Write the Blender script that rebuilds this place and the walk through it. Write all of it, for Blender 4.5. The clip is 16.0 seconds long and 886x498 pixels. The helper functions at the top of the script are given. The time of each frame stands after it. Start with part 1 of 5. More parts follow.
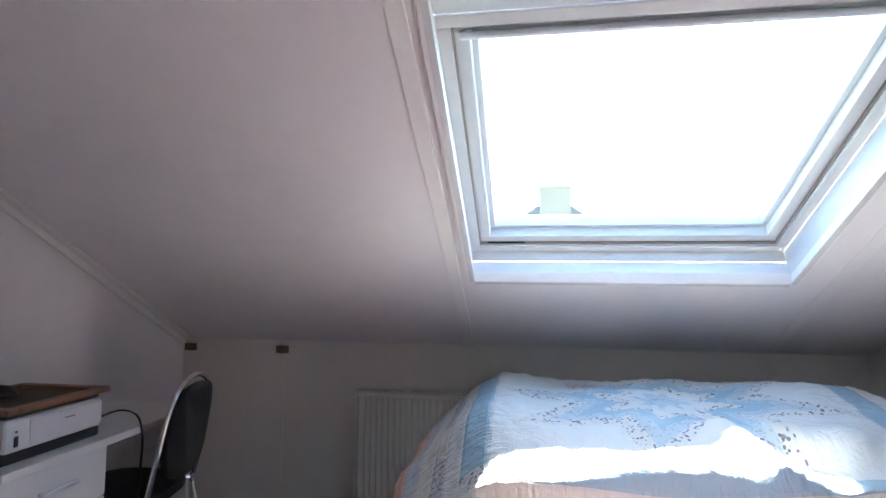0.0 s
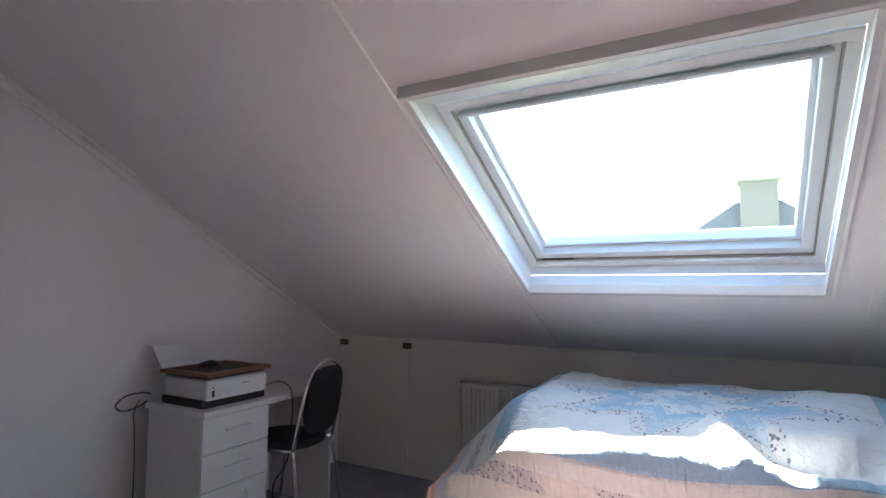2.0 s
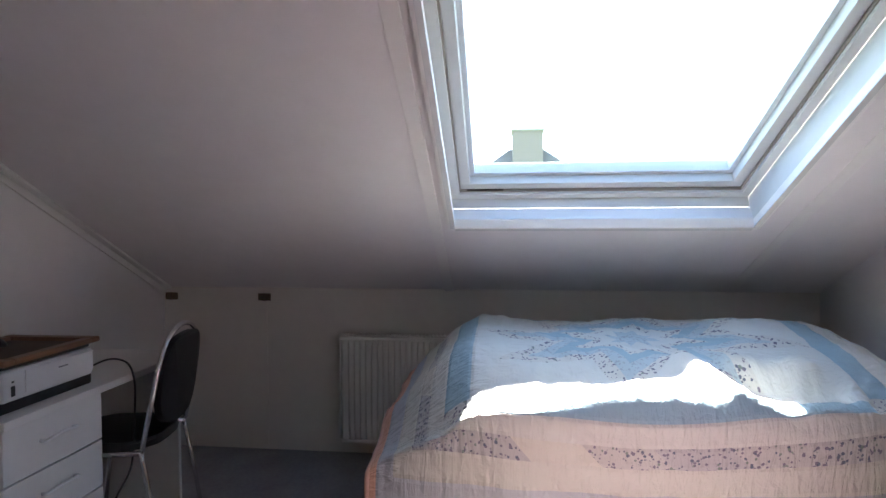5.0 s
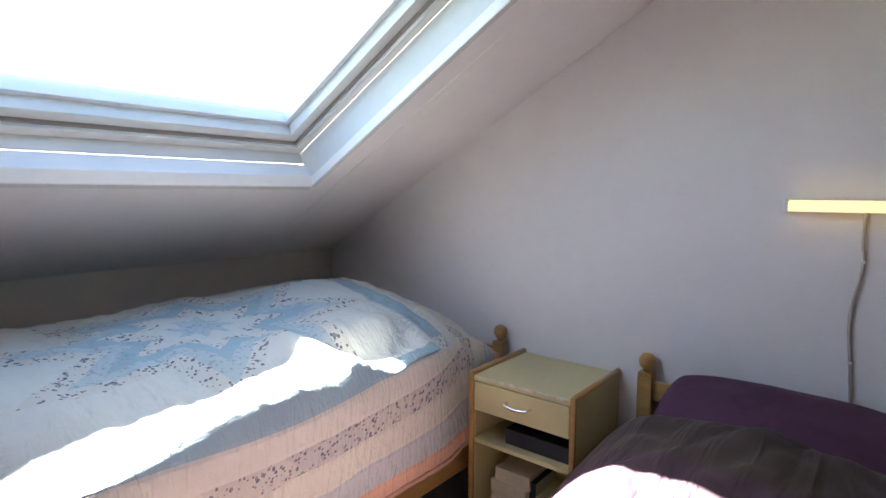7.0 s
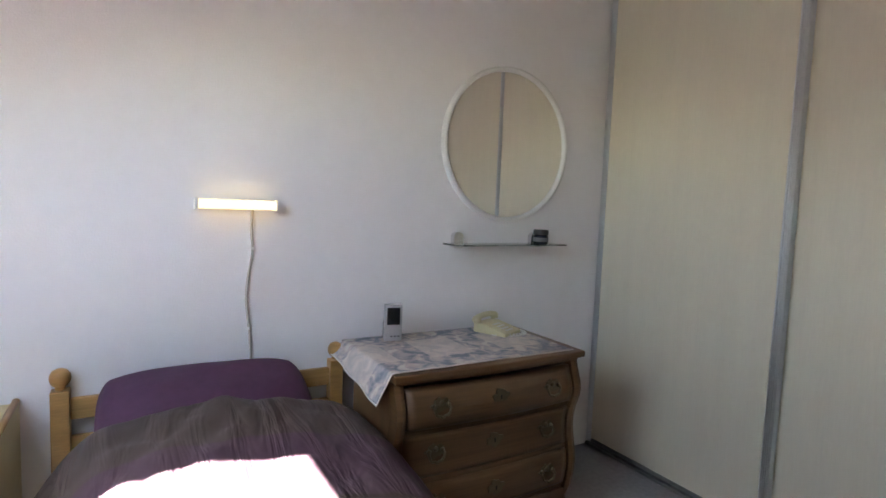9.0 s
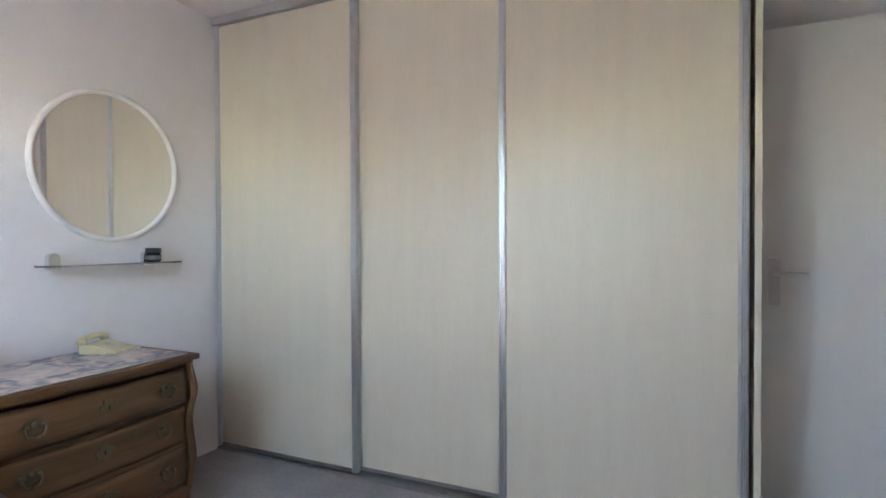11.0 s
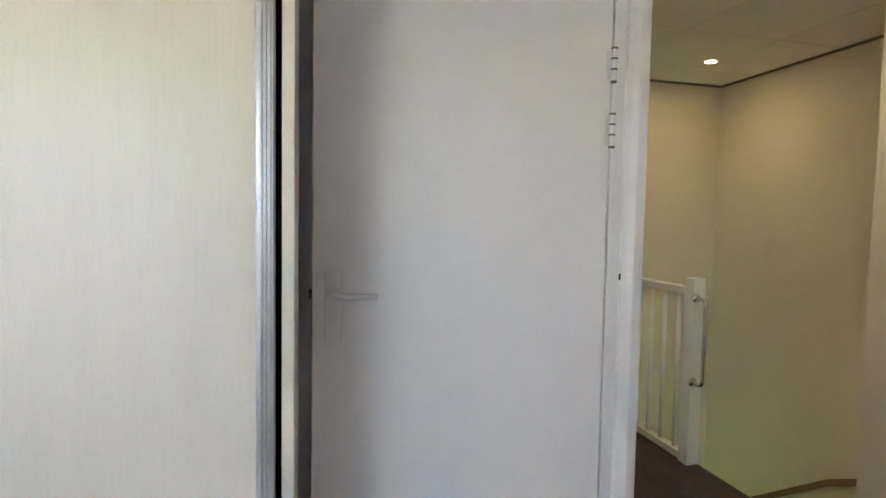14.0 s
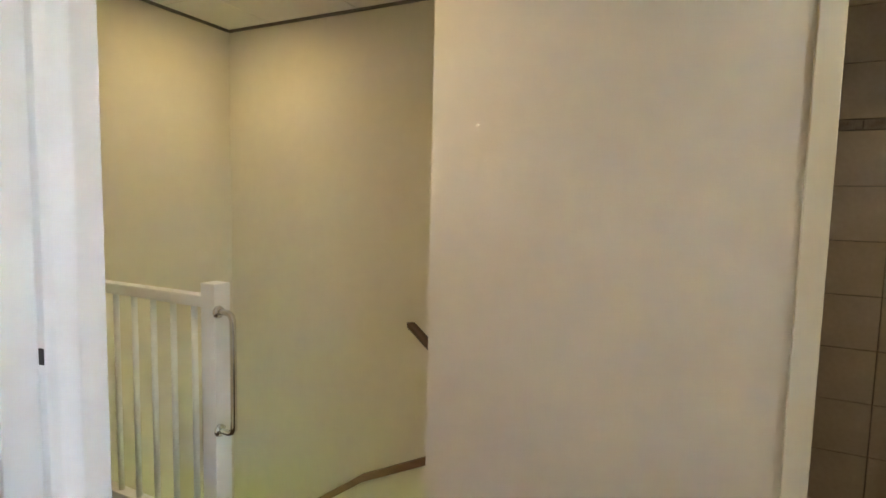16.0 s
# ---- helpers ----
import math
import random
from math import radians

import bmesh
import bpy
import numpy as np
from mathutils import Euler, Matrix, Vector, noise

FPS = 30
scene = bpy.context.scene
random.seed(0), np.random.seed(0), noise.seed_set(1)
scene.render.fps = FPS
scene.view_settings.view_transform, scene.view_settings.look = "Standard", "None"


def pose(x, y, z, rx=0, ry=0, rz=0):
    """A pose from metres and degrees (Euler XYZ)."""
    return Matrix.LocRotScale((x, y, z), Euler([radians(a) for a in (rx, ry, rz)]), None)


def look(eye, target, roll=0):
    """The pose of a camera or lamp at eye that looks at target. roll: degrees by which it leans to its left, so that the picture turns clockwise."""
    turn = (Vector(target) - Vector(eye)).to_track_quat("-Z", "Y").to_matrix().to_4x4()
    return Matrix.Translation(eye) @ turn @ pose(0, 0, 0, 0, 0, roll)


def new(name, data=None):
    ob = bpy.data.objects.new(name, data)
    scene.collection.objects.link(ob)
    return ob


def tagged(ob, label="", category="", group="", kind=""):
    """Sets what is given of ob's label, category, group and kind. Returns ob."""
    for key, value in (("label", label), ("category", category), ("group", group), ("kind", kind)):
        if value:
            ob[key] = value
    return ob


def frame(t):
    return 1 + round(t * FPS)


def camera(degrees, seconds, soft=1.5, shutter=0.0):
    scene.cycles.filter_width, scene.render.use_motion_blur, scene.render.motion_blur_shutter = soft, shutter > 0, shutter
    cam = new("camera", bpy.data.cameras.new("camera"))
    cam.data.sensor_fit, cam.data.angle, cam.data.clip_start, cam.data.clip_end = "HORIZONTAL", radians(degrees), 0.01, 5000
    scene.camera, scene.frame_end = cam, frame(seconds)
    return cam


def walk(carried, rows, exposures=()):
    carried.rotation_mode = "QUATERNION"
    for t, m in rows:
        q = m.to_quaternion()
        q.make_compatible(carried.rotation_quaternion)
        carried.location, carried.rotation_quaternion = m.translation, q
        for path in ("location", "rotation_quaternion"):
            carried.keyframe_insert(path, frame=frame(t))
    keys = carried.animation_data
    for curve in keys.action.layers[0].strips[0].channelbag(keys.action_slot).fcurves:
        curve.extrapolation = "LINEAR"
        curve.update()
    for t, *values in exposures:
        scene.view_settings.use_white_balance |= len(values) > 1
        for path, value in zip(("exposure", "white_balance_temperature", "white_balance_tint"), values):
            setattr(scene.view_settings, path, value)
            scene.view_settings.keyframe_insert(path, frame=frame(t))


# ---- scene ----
cam = camera(79.1, 16.0)
PATH = [
    (0, (2.039, -2.969, 1.292), (1.726, -0.998, 1.426), 0.6),
    (0.5, (2.3, -3.065, 1.32), (1.736, -1.152, 1.469), 0.8),
    (1, (2.493, -3.166, 1.319), (1.653, -1.36, 1.492), 1.2),
    (1.5, (2.629, -3.249, 1.317), (1.67, -1.502, 1.486), 0.9),
    (2, (2.775, -3.298, 1.325), (1.797, -1.56, 1.472), 0.4),
    (2.5, (2.815, -3.319, 1.323), (1.829, -1.583, 1.447), -0.0),
    (3, (2.817, -3.309, 1.319), (1.824, -1.577, 1.426), -0.3),
    (3.2, (2.784, -3.298, 1.316), (1.788, -1.566, 1.408), -0.3),
    (5.3, (1.933, -2.97, 1.296), (1.967, -0.973, 1.203), 0.1),
    (5.5, (1.904, -2.928, 1.289), (2.107, -0.941, 1.182), 0.2),
    (6, (1.838, -2.773, 1.305), (2.457, -0.878, 1.146), -0.2),
    (6.5, (1.784, -2.597, 1.289), (2.89, -0.941, 1.102), -0.0),
    (7, (1.742, -2.441, 1.29), (3.276, -1.176, 1.078), 0.2),
    (7.5, (1.703, -2.301, 1.302), (3.518, -1.489, 1.082), 0.0),
    (8, (1.677, -2.212, 1.28), (3.657, -2.028, 1.068), 0.3),
    (8.5, (1.675, -2.168, 1.312), (3.617, -2.592, 1.096), 1.6),
    (9, (1.628, -2.023, 1.28), (3.355, -3.019, 1.115), 2.2),
    (9.5, (1.451, -2.011, 1.264), (2.887, -3.397, 1.133), 2.0),
    (9.8, (1.359, -1.979, 1.288), (2.627, -3.518, 1.13), 1.5),
    (10, (1.284, -1.919, 1.252), (2.454, -3.537, 1.134), 1.8),
    (10.2, (1.228, -1.873, 1.227), (2.297, -3.561, 1.13), 1.4),
    (12.3, (1.159, -2.131, 1.198), (1.768, -4.035, 1.191), 0.8),
    (12.5, (1.138, -2.25, 1.196), (1.664, -4.179, 1.18), 1.4),
    (13, (1.07, -2.552, 1.202), (1.338, -4.534, 1.187), 1.7),
    (13.5, (1.011, -2.834, 1.236), (0.918, -4.831, 1.185), 1.8),
    (14, (0.933, -3.081, 1.28), (0.439, -5.016, 1.17), 1.0),
    (14.5, (0.815, -3.333, 1.287), (-0.064, -5.124, 1.146), 0.9),
    (15, (0.719, -3.561, 1.298), (-0.551, -5.097, 1.137), 1.3),
    (15.5, (0.522, -3.747, 1.293), (-1.058, -4.961, 1.116), 0.8),
    (16, (0.327, -3.866, 1.305), (-1.46, -4.749, 1.134), 1.3),
]
walk(cam, [(t, look(eye, target, roll)) for t, eye, target, roll in PATH],
     exposures=[(0.0, 4.95, 6350, 8), (1.5, 4.7, 6450, 9), (3.0, 4.5, 6550, 9), (5.5, 4.4, 6550, 9), (7.0, 4.4, 7000, 9), (8.0, 4.35, 7500, 9),
                (9.0, 5.25, 7150, 8), (10.0, 5.75, 6850, 8), (12.5, 6.2, 6600, 8), (13.5, 6.45, 6500, 8), (14.5, 6.35, 7100, 8), (16.0, 7.0, 6600, 8)])

# ---- world and light ----
world = bpy.data.worlds.new("world")
scene.world = world
world.use_nodes = True
wn = world.node_tree.nodes
sky = wn.new("ShaderNodeTexSky")
sky.sky_type = "NISHITA"
sky.sun_disc = False
sky.sun_elevation = radians(56.6)
sky.sun_rotation = radians(-3)
sky.air_density, sky.dust_density = 1.0, 0.8
wn["Background"].inputs["Strength"].default_value = 0.055
world.node_tree.links.new(sky.outputs["Color"], wn["Background"].inputs["Color"])

sun_data = bpy.data.lights.new("sun", "SUN")
sun_data.energy, sun_data.angle, sun_data.color = 5.0, radians(0.55), (1.0, 0.96, 0.9)
sun = new("sun", sun_data)
sun.matrix_world = look((0, 0, 12), (-0.02, -0.66, 11))


# ---- materials ----
def mat(name, base, rough=0.6, metal=0.0, vary=0.0, scale=8.0, bump=0.0, bscale=120.0, second=None, spec=0.5, stretch=(1, 1, 1)):
    """A principled material with colour variation at two scales and a fine relief."""
    m = bpy.data.materials.new(name)
    m.use_nodes = True
    nt = m.node_tree
    b = nt.nodes["Principled BSDF"]
    b.inputs["Roughness"].default_value = rough
    b.inputs["Metallic"].default_value = metal
    b.inputs["Specular IOR Level"].default_value = spec
    b.inputs["Base Color"].default_value = (*base, 1)
    co = nt.nodes.new("ShaderNodeTexCoord")
    mp = nt.nodes.new("ShaderNodeMapping")
    mp.inputs["Scale"].default_value = stretch
    nt.links.new(co.outputs["Object"], mp.inputs["Vector"])
    if vary > 0:
        n1 = nt.nodes.new("ShaderNodeTexNoise")
        n1.inputs["Scale"].default_value, n1.inputs["Detail"].default_value = scale, 6
        n2 = nt.nodes.new("ShaderNodeTexNoise")
        n2.inputs["Scale"].default_value, n2.inputs["Detail"].default_value = scale * 9, 4
        for n in (n1, n2):
            nt.links.new(mp.outputs["Vector"], n.inputs["Vector"])
        mx = nt.nodes.new("ShaderNodeMath")
        mx.operation = "MULTIPLY_ADD"
        mx.inputs[1].default_value = 0.45
        nt.links.new(n2.outputs["Fac"], mx.inputs[0])
        sc = nt.nodes.new("ShaderNodeMath")
        sc.operation = "MULTIPLY"
        sc.inputs[1].default_value = 0.55
        nt.links.new(n1.outputs["Fac"], sc.inputs[0])
        nt.links.new(sc.outputs[0], mx.inputs[2])
        rp = nt.nodes.new("ShaderNodeValToRGB")
        rp.color_ramp.elements[0].position, rp.color_ramp.elements[1].position = 0.3, 0.7
        other = second or tuple(c * (1 - vary) for c in base)
        rp.color_ramp.elements[0].color = (*other, 1)
        rp.color_ramp.elements[1].color = (*[min(1, c * (1 + vary * 0.35)) for c in base], 1)
        nt.links.new(mx.outputs[0], rp.inputs["Fac"])
        nt.links.new(rp.outputs["Color"], b.inputs["Base Color"])
    if bump > 0:
        n3 = nt.nodes.new("ShaderNodeTexNoise")
        n3.inputs["Scale"].default_value, n3.inputs["Detail"].default_value = bscale, 5
        nt.links.new(mp.outputs["Vector"], n3.inputs["Vector"])
        bm_ = nt.nodes.new("ShaderNodeBump")
        bm_.inputs["Strength"].default_value, bm_.inputs["Distance"].default_value = bump, 0.004
        nt.links.new(n3.outputs["Fac"], bm_.inputs["Height"])
        nt.links.new(bm_.outputs["Normal"], b.inputs["Normal"])
    return m


def glow(name, colour, strength):
    m = mat(name, (0.8, 0.8, 0.75), 0.4)
    b = m.node_tree.nodes["Principled BSDF"]
    b.inputs["Emission Color"].default_value = (*colour, 1)
    b.inputs["Emission Strength"].default_value = strength
    return m


def glass(name, colour=(1, 1, 1), rough=0.0):
    m = mat(name, colour, rough)
    b = m.node_tree.nodes["Principled BSDF"]
    b.inputs["Transmission Weight"].default_value = 1.0
    b.inputs["IOR"].default_value = 1.45
    return m


def window_glass(name):
    """A thin clear pane: light goes straight through, with a faint gloss."""
    m = bpy.data.materials.new(name)
    m.use_nodes = True
    nt = m.node_tree
    out = nt.nodes["Material Output"]
    nt.nodes.remove(nt.nodes["Principled BSDF"])
    clear = nt.nodes.new("ShaderNodeBsdfTransparent")
    clear.inputs["Color"].default_value = (0.93, 0.96, 0.95, 1)
    gloss = nt.nodes.new("ShaderNodeBsdfGlossy")
    gloss.inputs["Roughness"].default_value = 0.02
    mix = nt.nodes.new("ShaderNodeMixShader")
    mix.inputs[0].default_value = 0.04
    nt.links.new(clear.outputs[0], mix.inputs[1])
    nt.links.new(gloss.outputs[0], mix.inputs[2])
    nt.links.new(mix.outputs[0], out.inputs["Surface"])
    return m


M_PANE = window_glass("window_pane_glass")
M_WALL = mat("wall_paint", (0.82, 0.81, 0.81), 0.85, vary=0.04, scale=1.6, bump=0.25, bscale=160)
M_CEIL = mat("ceiling_board", (0.80, 0.785, 0.785), 0.75, vary=0.05, scale=1.2, bump=0.12, bscale=60)
M_KNEE = mat("knee_wall_paint", (0.73, 0.70, 0.65), 0.7, vary=0.06, scale=1.5, bump=0.15, bscale=90)
M_TRIM = mat("white_trim_paint", (0.80, 0.80, 0.78), 0.45, vary=0.05, scale=3, bump=0.06, bscale=50)
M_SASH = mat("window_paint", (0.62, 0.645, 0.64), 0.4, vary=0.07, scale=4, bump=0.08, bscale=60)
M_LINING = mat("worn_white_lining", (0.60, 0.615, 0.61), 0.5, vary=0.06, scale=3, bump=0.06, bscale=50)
M_ALU_W = mat("window_aluminium", (0.66, 0.71, 0.74), 0.4, 0.15, vary=0.05, scale=6)
M_CARPET = mat("grey_carpet", (0.33, 0.322, 0.33), 1.0, vary=0.25, scale=5, bump=0.9, bscale=420, spec=0.1)
M_CARPET_L = mat("brown_carpet", (0.10, 0.075, 0.065), 1.0, vary=0.3, scale=6, bump=0.9, bscale=420, spec=0.1)
M_CREAM = mat("cream_wall", (0.74, 0.69, 0.57), 0.85, vary=0.05, scale=1.5, bump=0.08, bscale=150)
M_WARD = mat("wardrobe_panel", (0.67, 0.62, 0.50), 0.40, vary=0.06, scale=2.5, bump=0.05, bscale=30, stretch=(6, 6, 0.5))
M_ALU = mat("brushed_aluminium", (0.62, 0.64, 0.66), 0.32, 0.85, vary=0.06, scale=12, stretch=(8, 8, 0.3))
# grey that paints the shade in the gap between frame and sash
M_GAP = mat("grey_gap_shade", (0.30, 0.28, 0.25), 0.8)
M_DARK = mat("dark_gap", (0.02, 0.018, 0.016), 0.9)
M_DOOR = mat("door_paint", (0.84, 0.84, 0.82), 0.42, vary=0.04, scale=1.5, bump=0.05, bscale=40)
M_TRACK = mat("worn_floor_track", (0.27, 0.28, 0.27), 0.5, 0.6, vary=0.1, scale=10)
M_CHROME = mat("chrome", (0.75, 0.75, 0.76), 0.12, 1.0, vary=0.05, scale=30)
M_STEEL = mat("satin_aluminium", (0.78, 0.78, 0.77), 0.36, 0.25, vary=0.06, scale=20)
M_PINE = mat("lacquered_pine", (0.52, 0.29, 0.10), 0.35, vary=0.3, scale=3, bump=0.1, bscale=25, stretch=(1, 1, 7))
M_PINE_H = mat("lacquered_pine_rail", (0.54, 0.31, 0.11), 0.35, vary=0.3, scale=3, bump=0.1, bscale=25, stretch=(1, 0.15, 7))
M_YELLOW = mat("pale_yellow_laminate", (0.62, 0.53, 0.28), 0.4, vary=0.08, scale=4, bump=0.05, bscale=30)
M_OAK = mat("dark_oak", (0.155, 0.080, 0.033), 0.38, vary=0.45, scale=3, bump=0.2, bscale=20, stretch=(1, 0.2, 6))
M_BRASS = mat("aged_brass", (0.17, 0.135, 0.085), 0.42, 0.85, vary=0.3, scale=25)
M_BLACK = mat("black_vinyl", (0.018, 0.018, 0.02), 0.4, vary=0.2, scale=15, bump=0.15, bscale=200)
M_WHITE_L = mat("white_laminate", (0.72, 0.71, 0.68), 0.4, vary=0.05, scale=3)
M_CABLE = mat("black_cable", (0.02, 0.02, 0.02), 0.5)
M_CABLE_W = mat("white_cable", (0.75, 0.74, 0.71), 0.5)

M_TRIMC = mat("cream_trim_paint", (0.74, 0.70, 0.55), 0.5, vary=0.04, scale=3)
M_LCEIL = mat("ceiling_tile_white", (0.76, 0.73, 0.70), 0.85, vary=0.04, scale=4, bump=0.2, bscale=200)
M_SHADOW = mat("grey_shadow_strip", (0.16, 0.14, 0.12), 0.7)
M_BULB = glow("warm_bulb", (1.0, 0.72, 0.35), 3)
M_STEP = mat("cream_stair_paint", (0.70, 0.66, 0.52), 0.5, vary=0.06, scale=3)
M_STRING = mat("brown_string_wood", (0.22, 0.13, 0.07), 0.45, vary=0.3, scale=5, stretch=(1, 0.2, 4))
M_RAILW = mat("dark_rail_wood", (0.09, 0.045, 0.025), 0.35, vary=0.3, scale=5)
M_TILE = mat("beige_brown_tile", (0.42, 0.34, 0.26), 0.25, vary=0.15, scale=6)
M_BAND = mat("dark_border_tile", (0.08, 0.055, 0.045), 0.2, vary=0.6, scale=30, second=(0.25, 0.2, 0.17))
M_TILE_F = mat("dark_floor_tile", (0.12, 0.11, 0.10), 0.4, vary=0.1)
M_GROUT = mat("grout", (0.22, 0.18, 0.15), 0.9, vary=0.1)
M_GRASS = mat("grass", (0.07, 0.10, 0.04), 1.0, vary=0.3, scale=0.5)
M_FACADE = mat("pale_render", (0.36, 0.35, 0.33), 0.9, vary=0.08, scale=1)
M_ROOF = mat("grey_roof_tiles", (0.19, 0.18, 0.18), 1.0, vary=0.15, scale=2)
M_BRICK = mat("grey_chimney_brick", (0.27, 0.225, 0.215), 0.9, vary=0.15, scale=3)
M_BARK = mat("grey_bark", (0.20, 0.18, 0.16), 0.9, vary=0.2)
M_DARKGLASS = mat("dark_window_glass", (0.03, 0.035, 0.04), 0.1)


# ---- mesh helpers ----
def link(name, bm, material, parent=None, label="", smooth=False):
    me = bpy.data.meshes.new(name)
    bmesh.ops.recalc_face_normals(bm, faces=bm.faces[:])
    bm.to_mesh(me)
    bm.free()
    for m in (material if isinstance(material, (list, tuple)) else [material]):
        me.materials.append(m)
    if smooth:
        me.polygons.foreach_set("use_smooth", [True] * len(me.polygons))
    ob = new(name, me)
    if parent is not None:
        ob.parent = parent
    if label:
        ob["label"] = label
    return ob


def part(name, bm, material, parent, label="", smooth=False):
    return link(name, bm, material, parent, label, smooth)


def thing(name, place, label, category, group=""):
    ob = new(name)
    ob.location = place
    ob.empty_display_size = 0.1
    return tagged(ob, label, category, group)


def box(x0, x1, y0, y1, z0, z1, bevel=0.0, seg=2, bm=None):
    fresh = bmesh.new()
    bmesh.ops.create_cube(fresh, size=1)
    bmesh.ops.scale(fresh, vec=(abs(x1 - x0), abs(y1 - y0), abs(z1 - z0)), verts=fresh.verts)
    bmesh.ops.translate(fresh, vec=((x0 + x1) / 2, (y0 + y1) / 2, (z0 + z1) / 2), verts=fresh.verts)
    if bevel:
        bmesh.ops.bevel(fresh, geom=fresh.edges[:], offset=bevel, segments=seg, affect="EDGES", profile=0.6)
    return merge(bm, fresh)


def merge(bm, fresh):
    if bm is None:
        return fresh
    tmp = bpy.data.meshes.new("tmp")
    fresh.to_mesh(tmp)
    fresh.free()
    bm.from_mesh(tmp)
    bpy.data.meshes.remove(tmp)
    return bm


def prism(points, axis, a, b, bm=None, bevel=0.0):
    """A polygon in the plane across axis ('x': (y, z); 'y': (x, z); 'z': (x, y)), drawn out from a to b."""
    fresh = bmesh.new()

    def at(p, v):
        return {"x": (v, p[0], p[1]), "y": (p[0], v, p[1]), "z": (p[0], p[1], v)}[axis]
    lo = [fresh.verts.new(at(p, a)) for p in points]
    hi = [fresh.verts.new(at(p, b)) for p in points]
    fresh.faces.new(lo)
    fresh.faces.new(hi[::-1])
    n = len(points)
    for i in range(n):
        fresh.faces.new((lo[i], hi[i], hi[(i + 1) % n], lo[(i + 1) % n]))
    bmesh.ops.recalc_face_normals(fresh, faces=fresh.faces[:])
    if bevel:
        bmesh.ops.bevel(fresh, geom=fresh.edges[:], offset=bevel, segments=2, affect="EDGES", profile=0.6)
    return merge(bm, fresh)


def tube(points, radius, sides=10, bm=None, closed=False):
    """A round bar along a line of points."""
    fresh = bmesh.new()
    pts = [Vector(p) for p in points]
    rings, up = [], None
    n = len(pts)
    for i, p in enumerate(pts):
        if closed:
            d = (pts[(i + 1) % n] - pts[i - 1]).normalized()
        else:
            d = (pts[min(i + 1, n - 1)] - pts[max(i - 1, 0)]).normalized()
        if up is None:
            up = d.orthogonal().normalized()
        up = (up - d * up.dot(d)).normalized()
        side = d.cross(up)
        r = radius[i] if isinstance(radius, (list, tuple)) else radius
        rings.append([fresh.verts.new(p + (up * math.cos(a) + side * math.sin(a)) * r)
                      for a in (2 * math.pi * k / sides for k in range(sides))])
    for i in range(n if closed else n - 1):
        a, b = rings[i], rings[(i + 1) % n]
        for k in range(sides):
            fresh.faces.new((a[k], a[(k + 1) % sides], b[(k + 1) % sides], b[k]))
    if not closed:
        fresh.faces.new(rings[0][::-1])
        fresh.faces.new(rings[-1])
    return merge(bm, fresh)


def bend(points, steps=8):
    """A smooth line through points."""
    p = [Vector(q) for q in points]
    p = [p[0] * 2 - p[1], *p, p[-1] * 2 - p[-2]]
    out = []
    for i in range(1, len(p) - 2):
        for k in range(steps):
            t = k / steps
            a, b, c, d = p[i - 1], p[i], p[i + 1], p[i + 2]
            out.append(0.5 * (2 * b + (c - a) * t + (2 * a - 5 * b + 4 * c - d) * t * t + (3 * b - a - 3 * c + d) * t ** 3))
    return out + [p[-2]]


def turned(profile, place, sides=24, bm=None):
    """A body of revolution about the upright through place, from (radius, height) pairs."""
    fresh = bmesh.new()
    rings = []
    for r, h in profile:
        rings.append([fresh.verts.new((place[0] + r * math.cos(2 * math.pi * k / sides), place[1] + r * math.sin(2 * math.pi * k / sides), place[2] + h))
                      for k in range(sides)])
    for a, b in zip(rings, rings[1:]):
        for k in range(sides):
            fresh.faces.new((a[k], a[(k + 1) % sides], b[(k + 1) % sides], b[k]))
    fresh.faces.new(rings[0][::-1])
    fresh.faces.new(rings[-1])
    return merge(bm, fresh)


# ---- the bedroom: measures ----
EAST, KNEE_Z, K = 3.70, 0.965, 0.557     # east wall, top of the knee wall, pitch of the roof
FLAT_Z, SOUTH = 2.50, -4.76
FLAT_Y = -(FLAT_Z - KNEE_Z) / K
DOOR_S, DOOR_N, DOOR_Z = -4.575, -3.68, 2.13


def roof(y):
    return KNEE_Z - K * y


def structure(name, bm, material, label, category, smooth=False):
    return tagged(link(name, bm, material, None, "", smooth), label, category, "", "structure")


structure("floor", box(-0.05, EAST + 0.2, SOUTH - 0.1, 0.4, -0.15, 0), M_CARPET, "grey short-pile carpet of the bedroom", "floor")
structure("floor_landing", box(-1.09, -0.05, -6.6, -1.6, -0.15, 0), M_CARPET_L, "dark brown carpet of the landing", "floor")
structure("wall_east", prism([(0.4, -0.15), (SOUTH - 0.1, -0.15), (SOUTH - 0.1, FLAT_Z + 0.1), (FLAT_Y, FLAT_Z + 0.1), (0.4, roof(0.4) + 0.1)], "x", EAST, EAST + 0.2),
          M_WALL, "white plastered bedroom wall", "wall")
bm = prism([(0.4, 0), (DOOR_N + 0.02, 0), (DOOR_N + 0.02, FLAT_Z + 0.05), (FLAT_Y, FLAT_Z + 0.05), (0.4, roof(0.4) + 0.05)], "x", -0.1, 0)
box(-0.1, 0, DOOR_S - 0.02, DOOR_N + 0.02, DOOR_Z + 0.02, FLAT_Z + 0.05, bm=bm)
box(-0.1, 0, SOUTH - 0.1, DOOR_S - 0.02, 0, FLAT_Z + 0.05, bm=bm)
structure("wall_west", bm, M_WALL, "white plastered wall with the bedroom doorway", "wall")
structure("wall_south", box(0, EAST, SOUTH - 0.1, SOUTH, 0, FLAT_Z + 0.05), M_WALL, "plain white wall behind the wardrobe", "wall")
